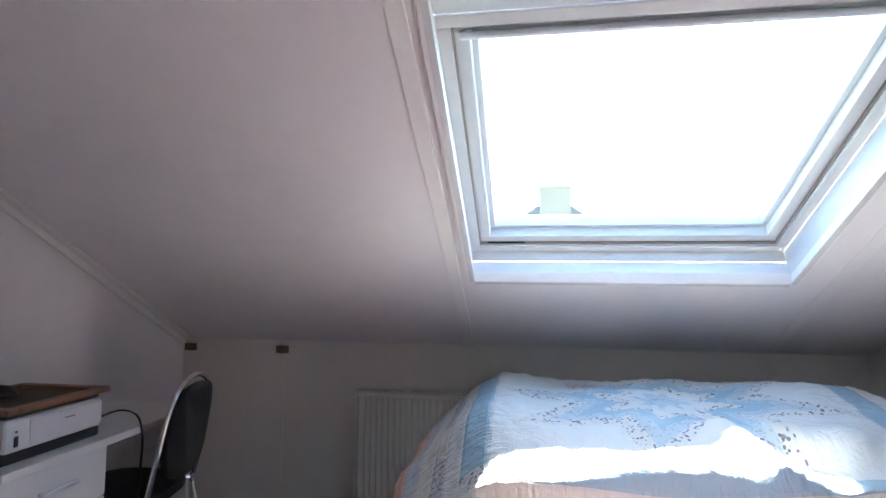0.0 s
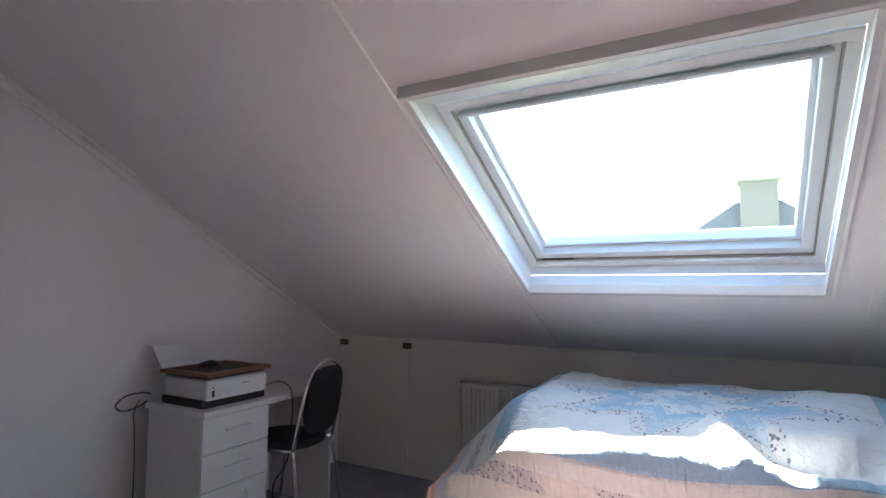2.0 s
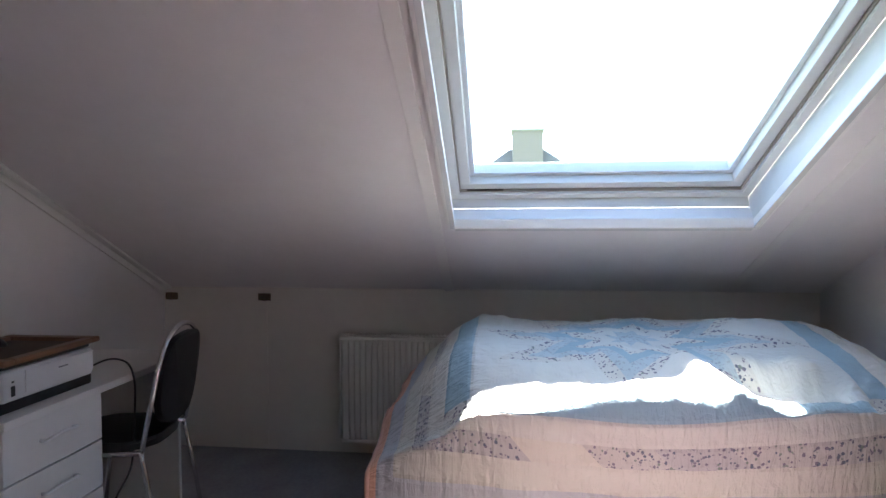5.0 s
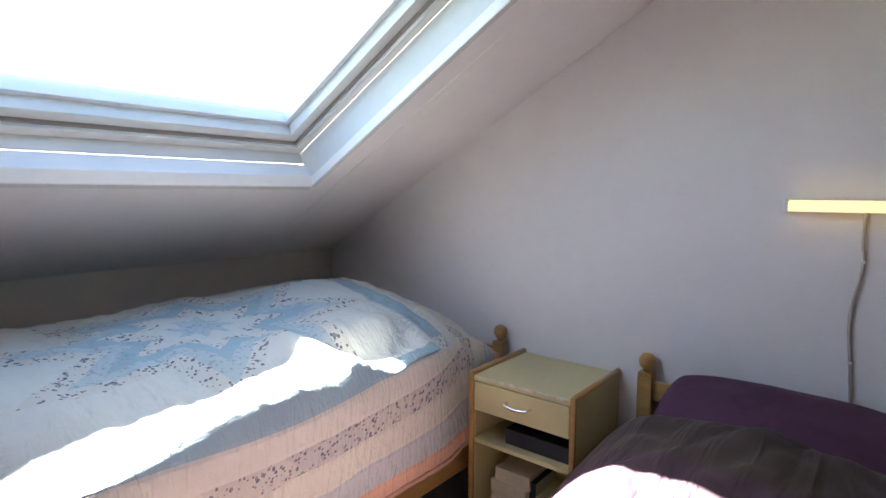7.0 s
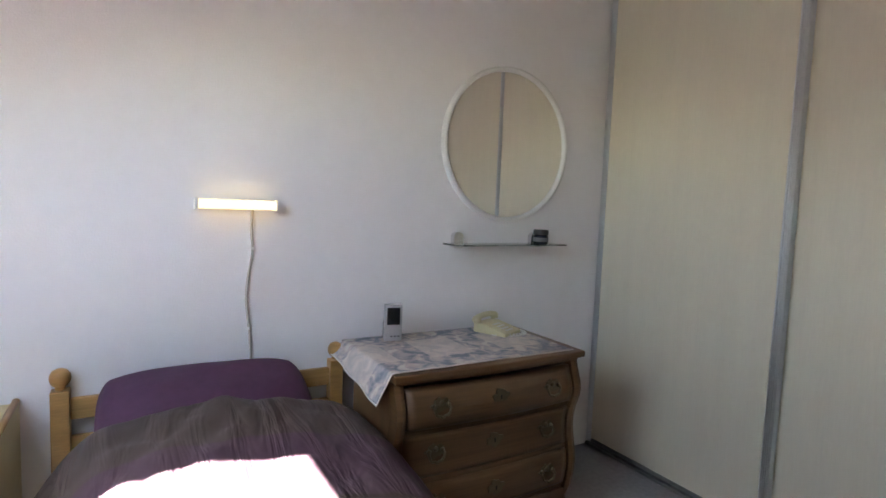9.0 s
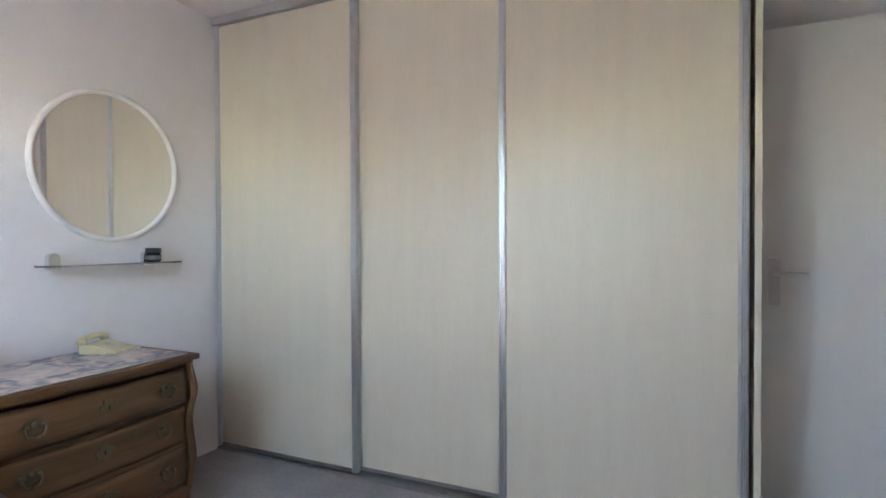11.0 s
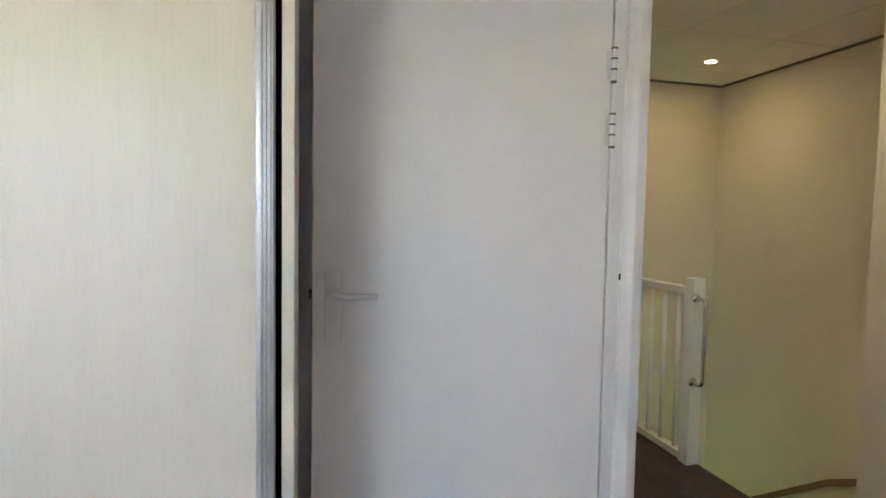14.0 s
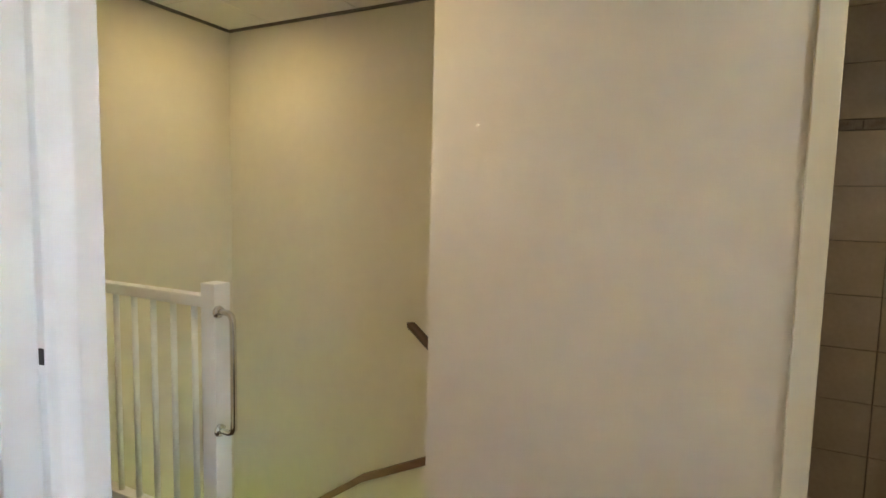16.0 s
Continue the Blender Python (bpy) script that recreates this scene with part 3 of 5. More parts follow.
while y > STY - NY + 0.03:
    part("baluster", tube([(0, y, 0.044), (0, y, 0.902)], 0.0115, 12), M_TRIM, bal, "", True)
    y -= 0.118
grab = thing("grab_handle", (NX + 0.02, NY + 0.036, 0.67), "chrome tubular grab handle on the newel post", "handle")
part("bar", tube(bend([(0, 0.0, 0.222), (0, 0.050, 0.222), (0, 0.070, 0.205), (0, 0.073, 0.15), (0, 0.073, -0.15), (0, 0.070, -0.205), (0, 0.050, -0.222), (0, 0.0, -0.222)], 6), 0.0115, 12), M_CHROME, grab, "", True)
for z in (0.222, -0.222):
    part("rosette", tube([(0, 0.0, z), (0, 0.006, z), (0, 0.012, z)], [0.024, 0.023, 0.012], 18), M_CHROME, grab, "", True)

# ---- bathroom seen through its doorway ----
structure("floor_bathroom", box(STX, BX - 0.0, BCY + 0.08, -1.6, -0.15, -0.002), M_TILE_F, "dark bathroom floor", "floor")
bw = structure("wall_bathroom_west", box(STX - 0.1, STX - 0.012, BCY + 0.1, -1.6, 0, LZ), M_GROUT, "bathroom wall with beige-brown tiles", "wall")
structure("wall_bathroom_north", box(STX, BX - 0.08, -1.7, -1.6, 0, LZ), M_GROUT, "plain bathroom end wall", "wall")
TW, TH = 0.30, 0.20
tile_me = {}


def tile(x0, y0, z0, w, h, material, parent, name="tile"):
    key = (round(w, 3), round(h, 3), material.name)
    if key not in tile_me:
        b = box(-0.012, 0, 0.0015, w - 0.0015, 0.0015, h - 0.0015, 0.0015, 1)
        me = bpy.data.meshes.new(name)
        b.to_mesh(me)
        b.free()
        me.materials.append(material)
        tile_me[key] = me
    o = new(name, tile_me[key])
    o.location = (x0, y0, z0)
    o.parent = parent
    return o


z = 0.0
row = 0
while z < LZ - 0.05:
    band = row == 8
    h = 0.04 if band else min(TH, LZ - z)
    y = BCY + 0.12
    while y < -2.55:
        tile(STX + 0.002, y, z, TW if not band else 0.10, h, M_BAND if band else M_TILE, bw, "border_tile" if band else "tile")
        y += TW if not band else 0.10
    z += h
    row += 1

# ---- outside ----
structure("ground", box(-400, 400, -400, 400, -6.2, -5.8), M_GRASS, "grass and ground far below the window", "ground")


def neighbour():
    h = thing("neighbouring_house", (3.42, 26.2, -5.8), "pale neighbouring house with hipped tiled roof and chimney", "house")
    part("wall", box(-7, 7, -2.4, 2.4, 0, 6.6), M_FACADE, h)
    fresh = bmesh.new()
    base = [fresh.verts.new(p) for p in ((-7.4, -2.7, 6.6), (7.4, -2.7, 6.6), (7.4, 2.7, 6.6), (-7.4, 2.7, 6.6))]
    top = [fresh.verts.new(p) for p in ((-0.9, 0, 11.4), (0.9, 0, 11.4))]
    fresh.faces.new(base[::-1])
    fresh.faces.new((base[0], base[1], top[1], top[0]))
    fresh.faces.new((base[2], base[3], top[0], top[1]))
    fresh.faces.new((base[1], base[2], top[1]))
    fresh.faces.new((base[3], base[0], top[0]))
    r = part("roof", fresh, M_ROOF, h)
    c = part("chimney", box(-0.75, 0.8, -1.0, 0.4, 9.2, 12.2, 0.02, 1), M_BRICK, r, "grey brick chimney")
    for i in range(4):
        w = part("window", box(-6.0 + i * 3.5, -4.5 + i * 3.5, -2.43, -2.3, 3.6, 5.0), M_DARKGLASS, h)
        part("frame", box(-6.06 + i * 3.5, -4.44 + i * 3.5, -2.44, -2.4, 3.54, 3.6), M_TRIM, w)
    part("chimney_cap", box(-0.83, 0.88, -1.08, 0.48, 12.2, 12.32, 0.02, 1), M_FACADE, r)
    return h


neighbour()


def bare_tree(x, y, z0, height, seed):
    rnd = random.Random(seed)
    t = thing("tree", (x, y, z0), "distant leafless tree with fine twigs", "tree", "trees beyond the houses")
    trunk, twigs = None, None

    def grow(p, d, length, r, level):
        nonlocal trunk, twigs
        mid = p + d * length * 0.5 + Vector((rnd.uniform(-1, 1), rnd.uniform(-1, 1), 0)) * length * 0.06
        q = p + d * length
        if level < 2:
            trunk = tube([p, mid, q], [r, r * 0.85, r * 0.7], 7, trunk)
        else:
            twigs = tube([p, mid, q], [r, r * 0.7, r * 0.4], 4, twigs)
        if level < 5:
            for k in range(3 if level < 4 else 2):
                a = rnd.uniform(0, 2 * math.pi)
                side = Vector((math.cos(a), math.sin(a), rnd.uniform(-0.1, 0.5)))
                grow(p + d * length * rnd.uniform(0.6, 1.0), (d + side * rnd.uniform(0.5, 0.9)).normalized(), length * rnd.uniform(0.55, 0.72), r * 0.55, level + 1)

    grow(Vector((0, 0, 0)), Vector((0, 0, 1)), height * 0.42, height * 0.018, 0)
    part("trunk", trunk, M_BARK, t)
    part("crown", twigs, M_BARK, t, "crown of bare twigs")


bare_tree(-5.5, 60.0, -5.8, 12.2, 3)
bare_tree(-12.5, 62.0, -5.8, 11.8, 8)
# ---- bedding materials ----
def node(nt, kind, **inputs):
    n = nt.nodes.new(kind)
    for k, v in inputs.items():
        if k == "operation":
            n.operation = v
        elif k[0] == "i" and k[1:].isdigit():
            if isinstance(v, bpy.types.NodeSocket):
                nt.links.new(v, n.inputs[int(k[1:])])
            else:
                n.inputs[int(k[1:])].default_value = v
    return n


def m_(nt, op, a, b=0.0, c=0.0):
    return node(nt, "ShaderNodeMath", operation=op, i0=a, i1=b, i2=c).outputs[0]


def mixc(nt, fac, a, b):
    n = nt.nodes.new("ShaderNodeMix")
    n.data_type = "RGBA"
    for sock, v in ((n.inputs[0], fac), (n.inputs[6], a), (n.inputs[7], b)):
        if isinstance(v, bpy.types.NodeSocket):
            nt.links.new(v, sock)
        else:
            sock.default_value = v if not isinstance(v, tuple) else (*v, 1)
    return n.outputs[2]


def quilt_material(length, width):
    m = mat("patchwork_quilt", (0.7, 0.7, 0.7), 0.85, spec=0.2)
    nt = m.node_tree
    b = nt.nodes["Principled BSDF"]
    uv = nt.nodes.new("ShaderNodeUVMap")
    sp = node(nt, "ShaderNodeSeparateXYZ", i0=uv.outputs[0])
    u, v = sp.outputs[0], sp.outputs[1]
    d = m_(nt, "MINIMUM", m_(nt, "MINIMUM", u, m_(nt, "SUBTRACT", length, u)), m_(nt, "MINIMUM", v, m_(nt, "SUBTRACT", width, v)))
    # small flowers
    vo = node(nt, "ShaderNodeTexVoronoi", i0=uv.outputs[0])
    vo.inputs["Scale"].default_value = 78
    nz = node(nt, "ShaderNodeTexNoise", i0=uv.outputs[0])
    nz.inputs["Scale"].default_value, nz.inputs["Detail"].default_value = 46, 4
    dots = m_(nt, "LESS_THAN", m_(nt, "ADD", vo.outputs["Distance"], m_(nt, "MULTIPLY", m_(nt, "SUBTRACT", nz.outputs["Fac"], 0.5), 1.6)), 0.31)
    pick = nt.nodes.new("ShaderNodeValToRGB")
    pick.color_ramp.interpolation = "CONSTANT"
    e = pick.color_ramp.elements
    e[0].color, e[1].color, e[1].position = (0.12, 0.14, 0.20, 1), (0.20, 0.18, 0.24, 1), 0.4
    e2 = e.new(0.75)
    e2.color = (0.22, 0.27, 0.24, 1)
    nt.links.new(vo.outputs["Color"], pick.inputs["Fac"])
    # patches along the borders
    along = m_(nt, "FLOOR", m_(nt, "MULTIPLY", m_(nt, "ADD", u, v), 4.4))
    wn_ = nt.nodes.new("ShaderNodeTexWhiteNoise")
    wn_.noise_dimensions = "1D"
    nt.links.new(along, wn_.inputs["W"])
    ground_f = mixc(nt, wn_.outputs["Value"], (0.661, 0.632, 0.556), (0.476, 0.462, 0.469))
    printed = m_(nt, "GREATER_THAN", wn_.outputs["Value"], 0.38)
    floral = mixc(nt, m_(nt, "MULTIPLY", dots, printed), ground_f, pick.outputs["Color"])
    block = mixc(nt, dots, (0.620, 0.622, 0.593), pick.outputs["Color"])
    pale_f = mixc(nt, m_(nt, "MULTIPLY", dots, 0.35), (0.454, 0.552, 0.593), pick.outputs["Color"])
    # one large eight-pointed star in the middle field
    bu = m_(nt, "DIVIDE", m_(nt, "SUBTRACT", u, length / 2), length / 2 - 0.50)
    bv = m_(nt, "DIVIDE", m_(nt, "SUBTRACT", v, width / 2), width / 2 - 0.47)
    r = m_(nt, "SQRT", m_(nt, "ADD", m_(nt, "MULTIPLY", bu, bu), m_(nt, "MULTIPLY", bv, bv)))
    turn = m_(nt, "MULTIPLY", m_(nt, "ARCTAN2", bv, bu), 8 / (2 * math.pi))
    tip = m_(nt, "ABSOLUTE", m_(nt, "SUBTRACT", m_(nt, "FRACT", m_(nt, "ADD", turn, 8.25)), 0.5))
    ring = m_(nt, "MULTIPLY", r, m_(nt, "SUBTRACT", 1.75, m_(nt, "MULTIPLY", tip, 1.6)))
    # blue band with printed corner blocks
    far_edge = m_(nt, "MAXIMUM", m_(nt, "MINIMUM", u, m_(nt, "SUBTRACT", length, u)), m_(nt, "MINIMUM", v, m_(nt, "SUBTRACT", width, v)))
    band = mixc(nt, m_(nt, "LESS_THAN", far_edge, 0.49), (0.321, 0.462, 0.537), block)
    field = mixc(nt, m_(nt, "LESS_THAN", ring, 1.0), (0.641, 0.663, 0.641), block)
    for size, colour in ((0.80, pale_f), (0.62, (0.330, 0.471, 0.546)), (0.45, block), (0.33, (0.620, 0.642, 0.622)), (0.17, pale_f)):
        field = mixc(nt, m_(nt, "LESS_THAN", ring, size), field, colour)

    col = field
    for edge, colour in ((0.475, band), (0.375, (0.651, 0.642, 0.593)), (0.295, floral), (0.225, (0.660, 0.640, 0.570)),
                         (0.135, (0.517, 0.532, 0.564)), (0.05, (0.764, 0.441, 0.316))):
        col = mixc(nt, m_(nt, "LESS_THAN", d, edge), col, colour)
    big = node(nt, "ShaderNodeTexNoise", i0=uv.outputs[0])
    big.inputs["Scale"].default_value, big.inputs["Detail"].default_value = 3.5, 5
    col = mixc(nt, m_(nt, "MULTIPLY", big.outputs["Fac"], 0.14), col, (0.620, 0.591, 0.546))
    nt.links.new(col, b.inputs["Base Color"])
    # gathers across the strips, strongest beside the seams, and the quilting lines
    du = m_(nt, "MINIMUM", u, m_(nt, "SUBTRACT", length, u))
    dv = m_(nt, "MINIMUM", v, m_(nt, "SUBTRACT", width, v))
    ends = m_(nt, "LESS_THAN", du, dv)

    def gathers(sx, sy):
        mp = nt.nodes.new("ShaderNodeMapping")
        mp.inputs["Scale"].default_value = (sx, sy, 1)
        nt.links.new(uv.outputs[0], mp.inputs[0])
        g = node(nt, "ShaderNodeTexNoise", i0=mp.outputs[0])
        g.inputs["Scale"].default_value, g.inputs["Detail"].default_value, g.inputs["Distortion"].default_value = 1.0, 4, 0.6
        return g.outputs["Fac"]

    gx, gy = gathers(42, 9), gathers(9, 42)
    gather = m_(nt, "ADD", m_(nt, "MULTIPLY", gy, ends), m_(nt, "MULTIPLY", gx, m_(nt, "SUBTRACT", 1.0, ends)))
    seam = m_(nt, "ABSOLUTE", m_(nt, "SUBTRACT", d, 0.475))
    for edge in (0.375, 0.295, 0.225, 0.135, 0.05):
        seam = m_(nt, "MINIMUM", seam, m_(nt, "ABSOLUTE", m_(nt, "SUBTRACT", d, edge)))
    near_seam = m_(nt, "POWER", 2.718, m_(nt, "MULTIPLY", seam, -22.0))
    groove = m_(nt, "MINIMUM", m_(nt, "MULTIPLY", seam, 90.0), 1.0)
    s1 = m_(nt, "ABSOLUTE", m_(nt, "SINE", m_(nt, "MULTIPLY", m_(nt, "ADD", u, v), 24)))
    s2 = m_(nt, "ABSOLUTE", m_(nt, "SINE", m_(nt, "MULTIPLY", m_(nt, "SUBTRACT", u, v), 24)))
    pk = node(nt, "ShaderNodeTexNoise", i0=uv.outputs[0])
    pk.inputs["Scale"].default_value, pk.inputs["Detail"].default_value, pk.inputs["Distortion"].default_value = 20, 5, 0.8
    puff = m_(nt, "POWER", m_(nt, "MINIMUM", s1, s2), 0.45)
    hgt = m_(nt, "ADD", m_(nt, "MULTIPLY", m_(nt, "ADD", m_(nt, "MULTIPLY", puff, 0.35), groove), 0.36),
             m_(nt, "ADD", m_(nt, "MULTIPLY", gather, m_(nt, "ADD", 0.5, m_(nt, "MULTIPLY", near_seam, 1.3))), m_(nt, "MULTIPLY", pk.outputs["Fac"], 0.7)))
    bp = nt.nodes.new("ShaderNodeBump")
    bp.inputs["Strength"].default_value, bp.inputs["Distance"].default_value = 0.75, 0.014
    nt.links.new(hgt, bp.inputs["Height"])
    nt.links.new(bp.outputs["Normal"], b.inputs["Normal"])
    return m


def duvet_material(length):
    m = mat("striped_duvet", (0.2, 0.1, 0.15), 0.62, spec=0.35)
    nt = m.node_tree
    b = nt.nodes["Principled BSDF"]
    co = nt.nodes.new("ShaderNodeUVMap")
    wob = node(nt, "ShaderNodeTexNoise", i0=co.outputs[0])
    wob.inputs["Scale"].default_value = 2.5
    sp = node(nt, "ShaderNodeSeparateXYZ", i0=co.outputs[0])
    x = m_(nt, "ADD", sp.outputs[0], m_(nt, "MULTIPLY", m_(nt, "SUBTRACT", wob.outputs["Fac"], 0.5), 0.05))
    rp = nt.nodes.new("ShaderNodeValToRGB")
    nt.links.new(m_(nt, "DIVIDE", x, length), rp.inputs["Fac"])
    el = rp.color_ramp.elements
    taupe, plum, dark, mauve = (0.052, 0.037, 0.032, 1), (0.058, 0.029, 0.050, 1), (0.040, 0.028, 0.025, 1), (0.070, 0.041, 0.061, 1)
    stops = [(0.0, plum), (0.12, mauve), (0.20, plum), (0.205, taupe), (0.33, taupe), (0.335, plum), (0.42, mauve), (0.50, plum), (0.505, taupe),
             (0.61, taupe), (0.615, mauve), (0.69, plum), (0.765, plum), (0.77, taupe), (0.90, dark), (1.0, dark)]
    el[0].position, el[0].color = stops[0]
    el[1].position, el[1].color = stops[-1]
    for p, c in stops[1:-1]:
        el.new(p).color = c
    fn = node(nt, "ShaderNodeTexNoise", i0=co.outputs[0])
    fn.inputs["Scale"].default_value, fn.inputs["Detail"].default_value = 40, 6
    col = mixc(nt, m_(nt, "MULTIPLY", fn.outputs["Fac"], 0.25), rp.outputs["Color"], (0.085, 0.060, 0.064))
    nt.links.new(col, b.inputs["Base Color"])
    mp = nt.nodes.new("ShaderNodeMapping")
    mp.inputs["Scale"].default_value, mp.inputs["Rotation"].default_value = (0.45, 2.6, 1), (0, 0, 0.7)
    nt.links.new(co.outputs[0], mp.inputs[0])
    wr = node(nt, "ShaderNodeTexNoise", i0=mp.outputs[0])
    wr.inputs["Scale"].default_value, wr.inputs["Detail"].default_value, wr.inputs["Distortion"].default_value = 5, 3, 0.8
    bp = nt.nodes.new("ShaderNodeBump")
    bp.inputs["Strength"].default_value, bp.inputs["Distance"].default_value = 0.9, 0.03
    nt.links.new(wr.outputs["Fac"], bp.inputs["Height"])
    nt.links.new(bp.outputs["Normal"], b.inputs["Normal"])
    return m


def cloth_sheet(xs, ys, height, thick=0.02):
    """A draped sheet on a grid of x and y, with UVs in metres along it."""
    fresh = bmesh.new()
    uvl = fresh.loops.layers.uv.new("UVMap")
    nx, ny = len(xs), len(ys)
    P = [[Vector(height(x, y)) for y in ys] for x in xs]
    mi, mj = nx // 2, ny // 2
    au, av = [0.0], [0.0]
    for i in range(1, nx):
        au.append(au[-1] + (P[i][mj] - P[i - 1][mj]).length)
    for j in range(1, ny):
        av.append(av[-1] + (P[mi][j] - P[mi][j - 1]).length)
    V = [[fresh.verts.new(p) for p in row_] for row_ in P]
    for i in range(nx - 1):
        for j in range(ny - 1):
            f = fresh.faces.new((V[i][j], V[i + 1][j], V[i + 1][j + 1], V[i][j + 1]))
            for l, (a, c) in zip(f.loops, ((i, j), (i + 1, j), (i + 1, j + 1), (i, j + 1))):
                l[uvl].uv = (au[a], av[c])
    return fresh, au[-1], av[-1]


def ease(n, lo, hi, p=1.7):
    """n places from lo to hi, denser near both ends."""
    out = []
    for i in range(n):
        t = i / (n - 1) * 2 - 1
        out.append((lo + hi) / 2 + (hi - lo) / 2 * (1 - (1 - abs(t)) ** p) * (1 if t >= 0 else -1))
    return out


def rise(t, p):
    t = max(0.0, min(1.0, t))
    return 1 - (1 - t) ** p


def sheet_object(fresh, name, material, label, category, thick=0.02):
    ob = link(name, fresh, material, None, "", True)
    so = ob.modifiers.new("thickness", "SOLIDIFY")
    so.thickness, so.offset = thick, -1
    return tagged(ob, label, category)


def noise3(x, y, z):
    return noise.noise((x, y, z))


# ---- bed under the roof window ----
def bed(name, y0, y1, x_foot, label):
    """Pine single bed, its head at the east wall. y0 and y1: the head posts' middles."""
    x = EAST - 0.032
    b = thing(name, (x, (y0 + y1) / 2, 0), label, "bed")
    w = abs(y1 - y0) / 2
    for s in (-1, 1):
        p = part("head_post", box(-0.026, 0.026, s * w - 0.026, s * w + 0.026, 0, 0.645, 0.004), M_PINE, b)
        part("knob", turned([(0.010, 0.0), (0.016, 0.006), (0.014, 0.012), (0.022, 0.018), (0.0285, 0.030), (0.030, 0.041), (0.0285, 0.052), (0.021, 0.064), (0.010, 0.070), (0.002, 0.0715)],
                            (0, s * w, 0.644), 20), M_PINE, p, "", True)
        part("foot_post", box(x_foot - x, x_foot - x + 0.05, s * w - 0.026, s * w + 0.026, 0, 0.30, 0.004), M_PINE, b)
        part("side_rail", box(x_foot - x + 0.05, -0.026, s * w - 0.012, s * w + 0.012, 0.17, 0.30, 0.004), M_PINE_L, b)
    for z0, z1 in ((0.545, 0.615), (0.40, 0.49), (0.25, 0.34)):
        part("head_rail", box(-0.010, 0.010, -w + 0.026, w - 0.026, z0, z1, 0.004), M_PINE_H, b)
    part("foot_rail", box(x_foot - x + 0.012, x_foot - x + 0.036, -w + 0.026, w - 0.026, 0.17, 0.28, 0.004), M_PINE_H, b)
    n = 12
    for i in range(n):
        xx = x_foot - x + 0.1 + (x - x_foot - 0.25) * i / (n - 1)
        part("slat", box(xx, xx + 0.07, -w + 0.012, w - 0.012, 0.222, 0.240, 0.002, 1), M_PINE_H, b)
    return b


M_PINE_L = mat("lacquered_pine_side", (0.52, 0.30, 0.11), 0.35, vary=0.3, scale=3, bump=0.1, bscale=25, stretch=(0.15, 1, 7))
M_MATTRESS = mat("mattress_ticking", (0.62, 0.60, 0.56), 0.9, vary=0.08, scale=5, bump=0.3, bscale=80)
bed("single_bed", -1.18, -0.28, 1.585, "pine single bed with ball-topped head posts under a quilt")
tagged(link("mattress", box(1.65, 3.60, -1.13, -0.33, 0.24, 0.46, 0.05, 3), M_MATTRESS), "off-white mattress hidden under the quilt", "mattress")


def soft_min(a, b, k):
    """The lower of two heights, rounded over about k."""
    h = max(k - abs(a - b), 0.0) / k
    return min(a, b) - h * h * k * 0.25


def ridge(x, y, ax, ay, bx, by, w):
    """1 on the line from a to b, fading over w beside it."""
    t = max(0.0, min(1.0, ((x - ax) * (bx - ax) + (y - ay) * (by - ay)) / ((bx - ax) ** 2 + (by - ay) ** 2)))
    return math.exp(-(((x - ax - t * (bx - ax)) ** 2 + (y - ay - t * (by - ay)) ** 2) / w ** 2))


QUILT_X0, QUILT_X1, QUILT_Y0, QUILT_Y1 = 1.555, 3.60, -1.275, -0.07


def quilt_crest(x, y):
    """The bedding's top under the quilt, before it drops over the sides."""
    far = rise((-0.05 - y) / 0.26, 2.6)
    z = 0.80 + 0.035 * rise((y + 1.15) / 0.6, 1.5) + 0.040 * math.exp(-((x - 2.50) / 0.30) ** 2 - ((y + 0.60) / 0.32) ** 2) \
        + 0.075 * math.exp(-((x - 3.15) / 0.32) ** 2 - ((y + 0.60) / 0.36) ** 2) + 0.03 * math.exp(-((x - 1.95) / 0.2) ** 2)
    slump = max(0.0, min(1.0, (-0.95 - y) / 0.22))
    z -= slump ** 1.3 * (0.075 + 0.10 * math.exp(-((x - 1.80) / 0.24) ** 2) - 0.025 * math.exp(-((x - 2.55) / 0.28) ** 2))
    z += 0.030 * ridge(x, y, 2.48, -0.98, 2.66, -1.02, 0.09) + 0.040 * ridge(x, y, 2.66, -1.02, 2.85, -1.23, 0.05)
    z -= 0.05 * ridge(x, y, 2.84, -1.06, 3.10, -1.10, 0.045)
    z += 0.025 * ridge(x, y, 2.82, -0.98, 3.06, -1.02, 0.05) + 0.02 * ridge(x, y, 2.98, -1.20, 3.12, -1.12, 0.05)
    foot = 0.42 + 0.58 * rise((x - QUILT_X0) / 0.36, 1.5) - 0.10 * max(0.0, 1 - (x - QUILT_X0) / 0.3) * max(0.0, min(1.0, (-0.75 - y) / 0.4))
    head = 0.62 + 0.38 * rise((QUILT_X1 + 0.02 - x) / 0.30, 2.4)
    z = 0.36 + (z - 0.36) * far * foot * head
    return z + 0.022 * noise3(x * 3.1, y * 3.5, 0.3) * far + 0.013 * noise3(x * 8, y * 8, 2.1) + 0.007 * noise3(x * 19, y * 19, 5.0) + 0.003 * noise3(x * 45, y * 45, 8.0)


def quilt_z(x, y):
    hem = 0.295 + 0.05 * (x - QUILT_X0) / 2.0
    side = hem + (y - QUILT_Y0) * (4.2 + 0.35 * math.sin(x * 4.1 + 0.7))
    return soft_min(quilt_crest(x, y), side, 0.05)


